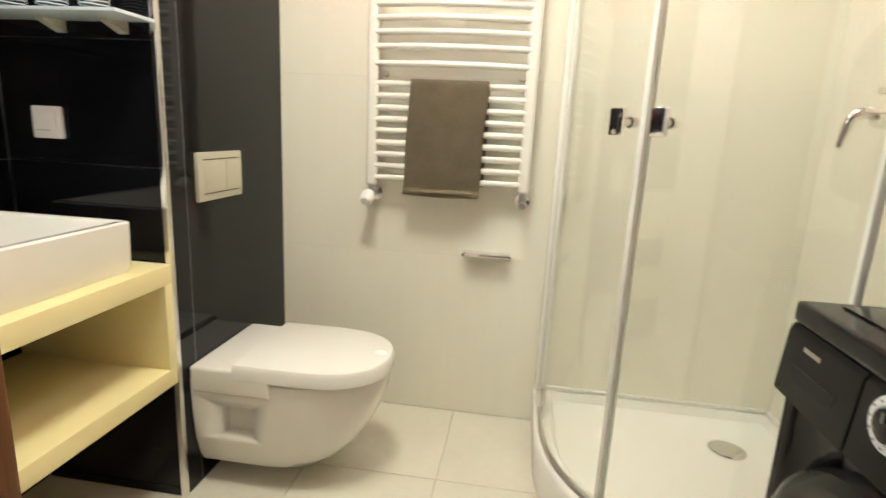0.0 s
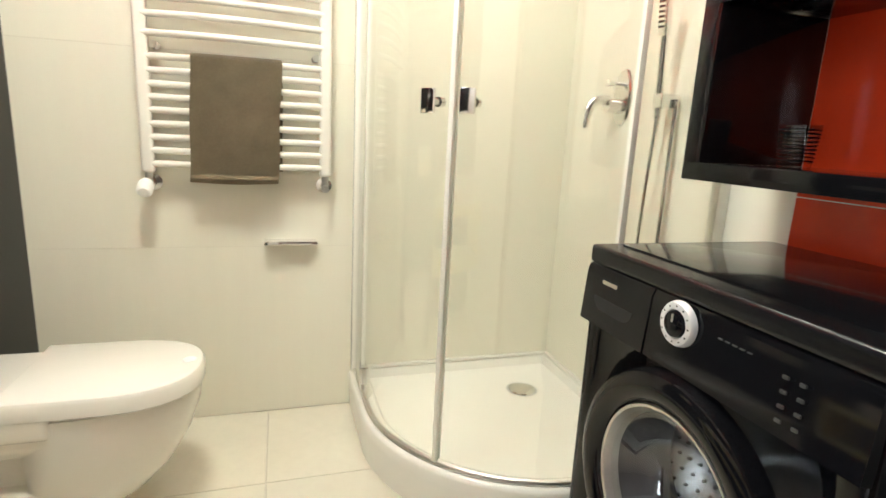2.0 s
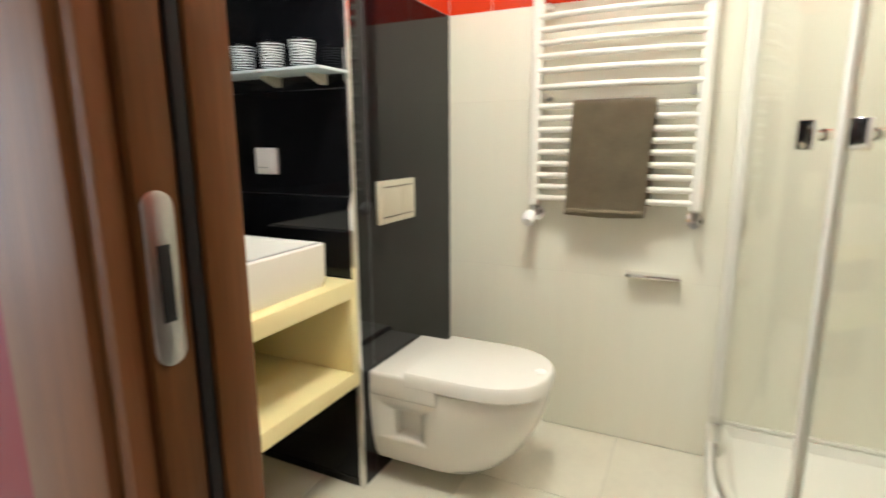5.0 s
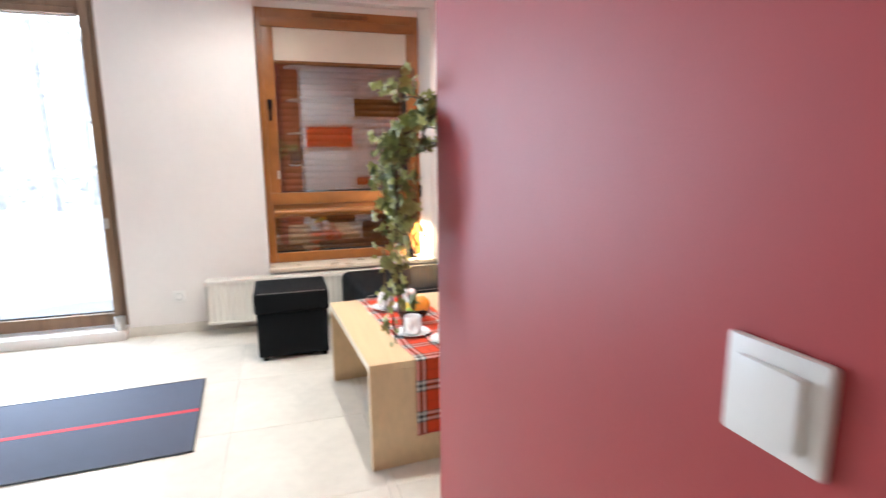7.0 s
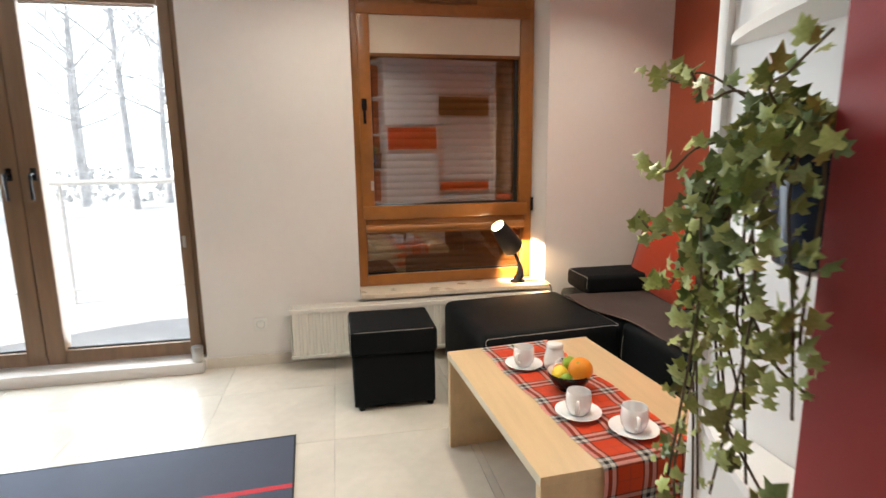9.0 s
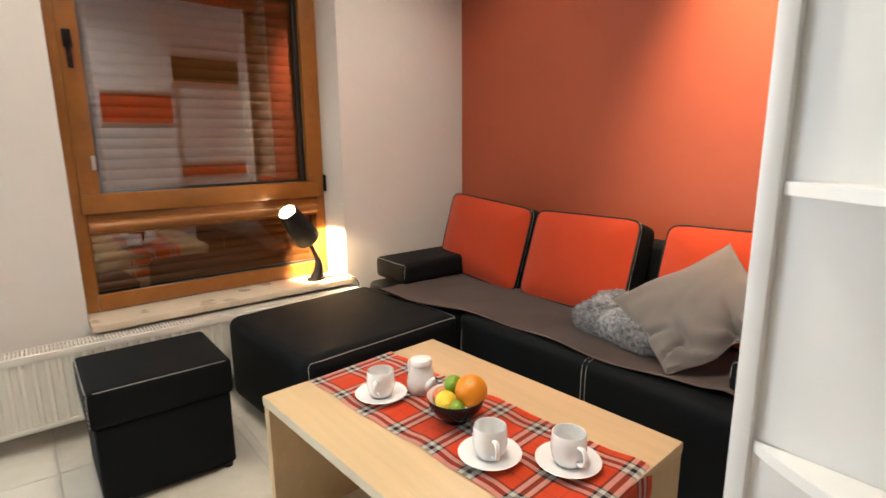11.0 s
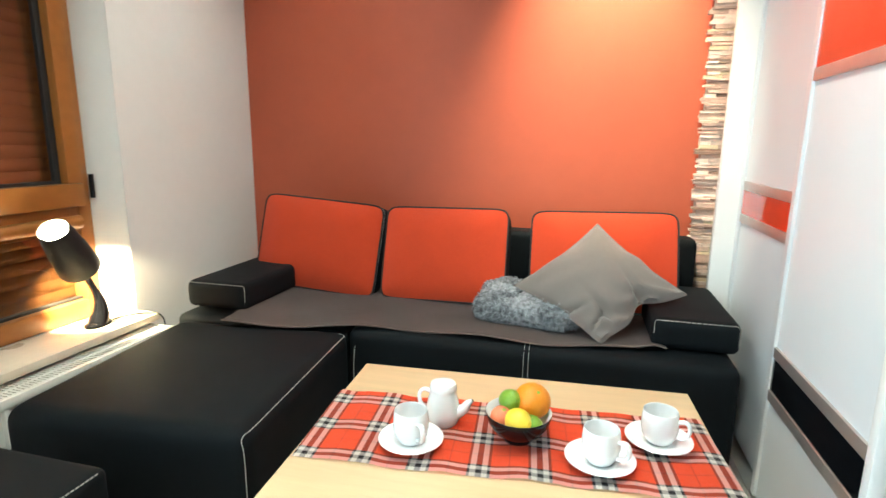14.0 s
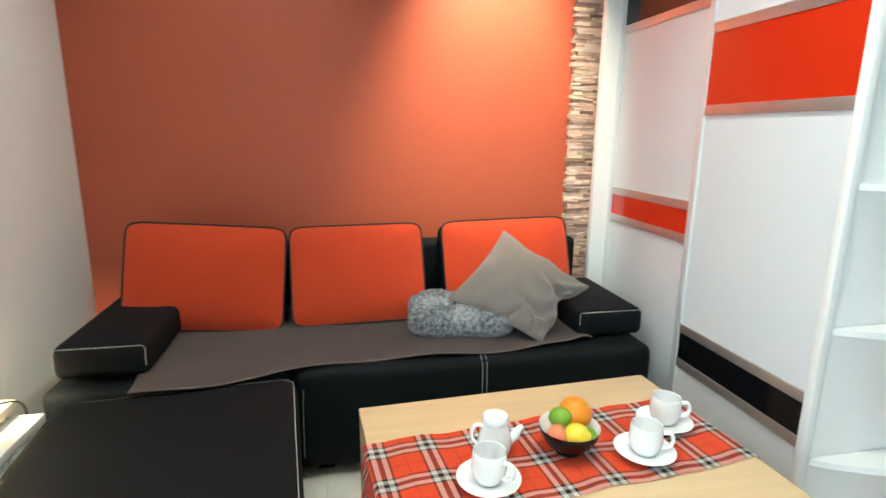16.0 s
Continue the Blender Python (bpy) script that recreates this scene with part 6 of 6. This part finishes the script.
def glass_shelf(z, brackets):
    s = thing("glass_shelf", (-1.16, 1.35, z), "frosted glass shelf on small metal brackets", "shelf", "glass shelves")
    part("pane", box(bm_new(), (BW + 0.002, 1.285, z), (-0.945, 1.413, z + 0.008), 0.002), "glass_frost", s)
    for x in brackets:
        b = bm_new()
        loft(b, [[(x - 0.014, 1.414, z - 0.028), (x + 0.014, 1.414, z - 0.028), (x + 0.014, 1.414, z - 0.0005), (x - 0.014, 1.414, z - 0.0005)],
                 [(x - 0.010, 1.352, z - 0.008), (x + 0.010, 1.352, z - 0.008), (x + 0.010, 1.352, z - 0.0005), (x - 0.010, 1.352, z - 0.0005)]])
        part("bracket", b, "flush", s)


def bath_switch():
    s = thing("light_switch", (-1.27, 1.416, 1.07), "white plastic light switch on black tiles", "switch")
    part("frame", box(bm_new(), (-1.306, 1.404, 1.026), (-1.219, 1.4155, 1.108), 0.005), "plastic_white", s)
    part("rocker", box(bm_new(), (-1.292, 1.400, 1.040), (-1.233, 1.4045, 1.094), 0.002), "plastic_white", s)
    part("gap", box(bm_new(), (-1.286, 1.3992, 1.046), (-1.252, 1.4005, 1.0475)), "black_matt", s)


def washing_machine():
    x0, x1, y0, y1 = 0.432, 0.900, 0.508, 1.088
    w = thing("washing_machine", (0.66, 0.77, 0), "glossy black front-loading washing machine", "washing machine")
    body = bm_new()
    box(body, (x0 + 0.006, y0, 0.012), (x1, y1, 0.812), 0.012, 3)
    cab = part("cabinet", body, "black_gloss", w)
    carve(cab, tube(bm_new(), [(x0 - 0.05, 0.787, 0.470), (x0 + 0.375, 0.787, 0.470)], 0.2125, 48))
    # worktop with a raised rim and a glossy inlay
    part("worktop", box(bm_new(), (x0 - 0.004, y0 - 0.001, 0.8125), (x1 + 0.004, y1 + 0.001, 0.850), 0.010, 3), "black_plastic", w)
    part("worktop_inlay", box(bm_new(), (x0 + 0.050, y0 + 0.030, 0.8495), (x1 - 0.020, y1 - 0.030, 0.8535), 0.001), "black_gloss", w)
    # sloping front fascia
    b = bm_new()
    loft(b, [[(x0 + 0.008, y, 0.690), (x0 - 0.012, y, 0.694), (x0 - 0.004, y, 0.800), (x0 + 0.001, y, 0.8115), (x0 + 0.012, y, 0.8115)] for y in (y0 + 0.002, y1 - 0.204)])
    part("fascia", b, "black_gloss", w)
    b = bm_new()
    loft(b, [[(x0 + 0.008, y, 0.690), (x0 - 0.014, y, 0.694), (x0 - 0.006, y, 0.800), (x0 + 0.0, y, 0.8115), (x0 + 0.012, y, 0.8115)] for y in (y1 - 0.201, y1 - 0.002)])
    dr = part("detergent_drawer", b, "black_plastic", w)
    b = bm_new()
    pts = []
    for k in range(13):
        a = math.pi * k / 12
        pts.append((y1 - 0.100 - 0.060 * math.cos(a), 0.752 - 0.030 * math.sin(a) ** 0.7))
    loft(b, [[(x, y, z) for y, z in pts] for x in (x0 - 0.0115, x0 - 0.002)])
    part("grip", b, "black_matt", dr, "dark hand grip")
    part("badge", box(bm_new(), (x0 - 0.0085, y1 - 0.105, 0.781), (x0 - 0.0062, y1 - 0.060, 0.788)), "alu", dr)
    # programme dial
    c = Vector((x0 - 0.008, 0.811, 0.776))
    m = Matrix.Translation(c) @ Matrix.Rotation(radians(-90), 4, 'Y')
    dial = part("dial_ring", lathe(bm_new(), [(0.023, 0.0), (0.023, 0.010), (0.0245, 0.0115), (0.034, 0.0105), (0.037, 0.006), (0.038, 0.0)], m=m, n=40), "rail_white", w, "silver dial ring")
    part("dial_knob", lathe(bm_new(), [(0, 0.0165), (0.018, 0.016), (0.0210, 0.014), (0.0225, 0.0)], m=m, n=32), "black_gloss", dial)
    part("dial_mark", box(bm_new(), (c.x - 0.0180, c.y - 0.0015, c.z + 0.004), (c.x - 0.0160, c.y + 0.0015, c.z + 0.017)), "alu", dial)
    b = bm_new()
    for k in range(12):
        a = 2 * math.pi * k / 12
        p = m @ Vector((0.0295 * math.cos(a), 0.0295 * math.sin(a), 0.0112))
        box(b, p - Vector((0.0008, 0.0012, 0.0012)), p + Vector((0.0008, 0.0012, 0.0012)))
    part("dial_marks", b, "black_matt", dial)
    for k in range(4):
        for j in range(2):
            y, z = 0.590 + j * 0.024, 0.712 + k * 0.020
            part("button", box(bm_new(), (x0 - 0.0128, y, z), (x0 - 0.0095, y + 0.009, z + 0.005), 0.001), "print_dim", w)
    for k in range(5):
        part("print_mark", box(bm_new(), (x0 - 0.0075, 0.675 + k * 0.013, 0.780), (x0 - 0.0052, 0.683 + k * 0.013, 0.782)), "print_dim", w)
    # porthole
    c = Vector((x0 + 0.004, 0.787, 0.470))
    m = Matrix.Translation(c) @ Matrix.Rotation(radians(-90), 4, 'Y')
    door = part("door_ring", lathe(bm_new(), [(0.222, 0.0), (0.222, 0.018), (0.216, 0.034), (0.200, 0.042), (0.178, 0.040), (0.164, 0.028), (0.160, 0.010)], m=m, n=64), "black_gloss", w)
    part("chrome_trim", lathe(bm_new(), [(0.163, 0.022), (0.160, 0.028), (0.155, 0.027), (0.148, 0.014), (0.144, 0.0)], m=m, n=64), "steel", door)
    g = part("porthole_glass", lathe(bm_new(), [(0.150, 0.014), (0.135, 0.010), (0.120, -0.02), (0.100, -0.055), (0.06, -0.075), (0, -0.080)], m=m, n=48), "glass_porthole", door)
    g.visible_shadow = False
    part("gasket", lathe(bm_new(), [(0.158, -0.002), (0.150, -0.03), (0.146, -0.10), (0.152, -0.13), (0.21, -0.135)], m=m, n=48), "gasket", door)
    d = part("drum", lathe(bm_new(), [(0.205, -0.12), (0.210, -0.30), (0.19, -0.325), (0.06, -0.33), (0, -0.30)], m=m, n=48), "drum", w, "perforated steel drum")
    b = bm_new()
    for ring in range(5):
        r = 0.05 + ring * 0.03
        for k in range(10 + ring * 6):
            a = 2 * math.pi * k / (10 + ring * 6)
            p = m @ Vector((r * math.cos(a), r * math.sin(a), -0.3225 + (0.004 if r < 0.06 else 0)))
            bmesh.ops.create_icosphere(b, subdivisions=1, radius=0.0055, matrix=Matrix.Translation(p))
    for ring in range(6):
        z = -0.15 - 0.025 * ring
        for k in range(40):
            a = 2 * math.pi * (k + 0.5 * (ring % 2)) / 40
            p = m @ Vector((0.206 * math.cos(a), 0.206 * math.sin(a), z))
            bmesh.ops.create_icosphere(b, subdivisions=1, radius=0.0045, matrix=Matrix.Translation(p))
    part("drum_holes", b, "black_matt", d)
    for k in range(3):
        a = 2 * math.pi * k / 3 + 0.6
        p, q = m @ Vector((0.19 * math.cos(a), 0.19 * math.sin(a), -0.14)), m @ Vector((0.19 * math.cos(a), 0.19 * math.sin(a), -0.31))
        part("lifter", tube(bm_new(), [p, q], 0.022, 10), "drum", d)
    for x in (x0 + 0.05, x1 - 0.05):
        for y in (y0 + 0.05, y1 - 0.05):
            part("foot", lathe(bm_new(), [(0, 0), (0.02, 0), (0.02, 0.013), (0, 0.013)], (x, y, 0), n=12), "black_plastic", w)


def wall_shelf():
    s = thing("wall_shelf", (0.78, 0.78, 0.987), "glossy black open box shelf on the wall", "shelf")
    x0, x1, y0, y1, z0, z1 = 0.640, BE - 0.001, 0.474, 1.103, 0.987, 1.365
    part("bottom_board", box(bm_new(), (x0, y0, z0), (x1, y1, z0 + 0.036), 0.0015), "black_gloss", s)
    part("top_board", box(bm_new(), (x0, y0, z1 - 0.036), (x1, y1, z1), 0.0015), "black_gloss", s)
    part("side_board", box(bm_new(), (x0, 1.056, z0 + 0.0362), (x1, y1, z1 - 0.0362), 0.0015), "black_gloss", s)
    part("side_board", box(bm_new(), (x0, y0, z0 + 0.0362), (x1, y0 + 0.030, z1 - 0.0362), 0.0015), "black_gloss", s)
    tumbler(0.752, 0.938, z0 + 0.0365, True)
    tumbler(0.752, 0.735, z0 + 0.0365, True)


toilet()
flush_plate()
towel_radiator()
hand_towel()
paper_holder()
shower_tray()
shower_screen()
shower_mixer()
hand_shower()
washbasin_unit()
glass_shelf(1.315, (-1.20, -1.03))
glass_shelf(1.640, (-1.20, -1.03))
for x in (-1.045, -1.155, -1.265):
    tumbler(x, 1.345, 1.3235, False)
bath_switch()
washing_machine()
wall_shelf()
for x, y in ((-0.35, 1.1), (0.45, 1.6), (-0.2, 1.75), (0.2, 0.9)):
    ceiling_spot(x, y)

# ---- floor and wall tiles, stone slivers ----
wall = {o.name: o for o in scene.objects if o.get("kind") == "structure"}
ZF = -0.005


def tiles_in(x0, x1, y0, y1, px, py, ox, oy):
    """Middles and sizes of whole and cut tiles on a grid of joints."""
    xs = sorted({x0, x1, *[ox + px * k for k in range(-40, 41) if x0 + 0.02 < ox + px * k < x1 - 0.02]})
    ys = sorted({y0, y1, *[oy + py * k for k in range(-40, 41) if y0 + 0.02 < oy + py * k < y1 - 0.02]})
    out = {}
    for a, c in zip(xs, xs[1:]):
        for d, e in zip(ys, ys[1:]):
            out.setdefault((round(c - a, 4), round(e - d, 4)), []).append(((a + c) / 2, (d + e) / 2))
    return out


for size, spots in tiles_in(BW, BE, 0.46, BN, 0.434, 0.434, -0.236, 1.654).items():
    pieces("floor_tile", floor, "tile_floor", size, [(x, y, ZF) for x, y in spots], 'z', 0.003, 0.010)
for size, spots in tiles_in(-4.31, 1.3, -3.2, HY, 0.60, 0.60, -2.70, -0.29).items():
    pieces("floor_tile", floor, "tile_living", size, [(x, y, ZF) for x, y in spots], 'z', 0.0016, 0.010)
for size, spots in tiles_in(-4.31, -1.48, HY, YN, 0.60, 0.60, -2.70, -0.29).items():
    pieces("floor_tile", floor, "tile_living", size, [(x, y, ZF) for x, y in spots], 'z', 0.0016, 0.010)
for size, spots in tiles_in(-0.40, 0.44, HY, 0.46, 0.84, 0.6, 0, 0).items():
    pieces("floor_tile", floor, "tile_floor", size, [(x, y, ZF) for x, y in spots], 'z', 0.0016, 0.010)
# north wall: white below, red above
n = wall["wall_bath_north"]
RB = 1.597
for size, spots in tiles_in(-0.945, BE, 0, RB, 4.0, 0.6365, 2.5, 0.0).items():
    pieces("wall_tile", n, "tile_white", size, [(x, BN + 0.004, z) for x, z in spots], 'y', 0.0004)
for size, spots in tiles_in(-0.945, BE, RB, CEIL, 1.27, 0.6365, 0.5, RB).items():
    pieces("wall_tile", n, "tile_red", size, [(x, BN + 0.004, z) for x, z in spots], 'y', 0.0004)
e = wall["wall_bath_east"]
for size, spots in tiles_in(1.058, BN, 0, CEIL, 4.0, 0.6365, 3.0, 0.0).items():
    pieces("wall_tile", e, "tile_white", size, [(BE + 0.004, y, z) for y, z in spots], 'x', 0.0004)
for size, spots in tiles_in(0.47, 1.058, 0, CEIL, 0.60, 0.6365, 1.058, 0.32).items():
    pieces("wall_tile", e, "tile_red", size, [(BE + 0.004, y, z) for y, z in spots], 'x', 0.0004)
# black tiles on the west wall, the casing's flank and its front
for size, spots in tiles_in(0.46, 1.416, 0, CEIL, 0.60, 0.3115, 1.40, 0.03).items():
    pieces("wall_tile", wall["wall_bath_west"], "tile_black", size, [(BW - 0.0045, y, z) for y, z in spots], 'x', 0.002)
tb = wall["toilet_box"]
for size, spots in tiles_in(BW, -0.957, 0, CEIL, 0.60, 0.3115, -1.39, 0.03).items():
    pieces("wall_tile", tb, "tile_black", size, [(x, 1.420, z) for x, z in spots], 'y', 0.002)
for size, spots in tiles_in(1.427, BN, 0, RB, 0.70, 2.0, 2.2, 0.0).items():
    pieces("wall_tile", tb, "tile_black", size, [(-0.949, y, z) for y, z in spots], 'x', 0.0004)
for size, spots in tiles_in(1.427, BN, RB, CEIL, 0.70, 0.6365, 2.2, RB).items():
    pieces("wall_tile", tb, "tile_red", size, [(-0.949, y, z) for y, z in spots], 'x', 0.0004)

# split stone: thin slivers of uneven length and depth
rg = random.Random(21)
stones = [material("stone_" + nm, c, 0.55 if not ct else 0.18, spread=0.25, scale=25, rnd=0.28, bump=0.6, bump_scale=120, coat=ct)
          for nm, c, ct in (("pale", (0.66, 0.52, 0.44), 0.0), ("rose", (0.56, 0.39, 0.31), 0.0), ("dark", (0.28, 0.18, 0.13), 0.0), ("gold", (0.74, 0.60, 0.40), 0.8))]
for k, sm in enumerate(stones):
    M["stone%d" % k] = sm


def sliver_mesh(length, height, mat):
    b = box(bm_new(), (-length / 2, -0.011, -height / 2), (length / 2, 0.011, height / 2), 0.0015, 1)
    for v in b.verts:
        v.co.z += rg.uniform(-1, 1) * height * 0.07
        v.co.y += rg.uniform(-1, 1) * 0.002
    return mesh_of(b, "stone_sliver", mat, False)


kinds = [sliver_mesh(ln, ht, "stone%d" % rg.choices((0, 1, 2, 3), (6, 5, 1, 2))[0]) for ln in (0.045, 0.075, 0.105) for ht in (0.0095, 0.0130, 0.0175) for _ in range(3)]
rest = [bm_new() for _ in range(4)]
z, count = 0.40, 0
X_END = -1.845
while z < CEIL - 0.03:
    ht = rg.choice((0.0095, 0.0130, 0.0175))
    x = -2.086 + rg.uniform(-0.020, 0.008)
    while x < X_END:
        ln = rg.choice((0.045, 0.075, 0.105))
        pool = [k for k in kinds if abs((max(v.co.x for v in k.vertices) - min(v.co.x for v in k.vertices)) - ln) < 0.004 and abs(max(v.co.z for v in k.vertices) - min(v.co.z for v in k.vertices) - ht) < 0.004]
        if 0.56 < z < 1.55 and count < 300:
            o = new("stone_sliver", rg.choice(pool or kinds))
            o.location = (x + ln / 2, YN - 0.020 - rg.uniform(0, 0.010), z + ht / 2)
            o.parent = stone
            count += 1
        else:
            pick = rg.choices((0, 1, 2, 3), (6, 5, 1, 2))[0]
            box(rest[pick], (x + 0.0005, YN - 0.026 - rg.uniform(0, 0.014), z + 0.0004), (x + ln - 0.0005, YN - 0.012, z + ht - 0.0004))
        x += ln
    z += ht
for k in range(4):
    ob = part("stone_slivers", rest[k], "stone%d" % k, stone, smooth=False)
    ob["kind"] = "stuff"
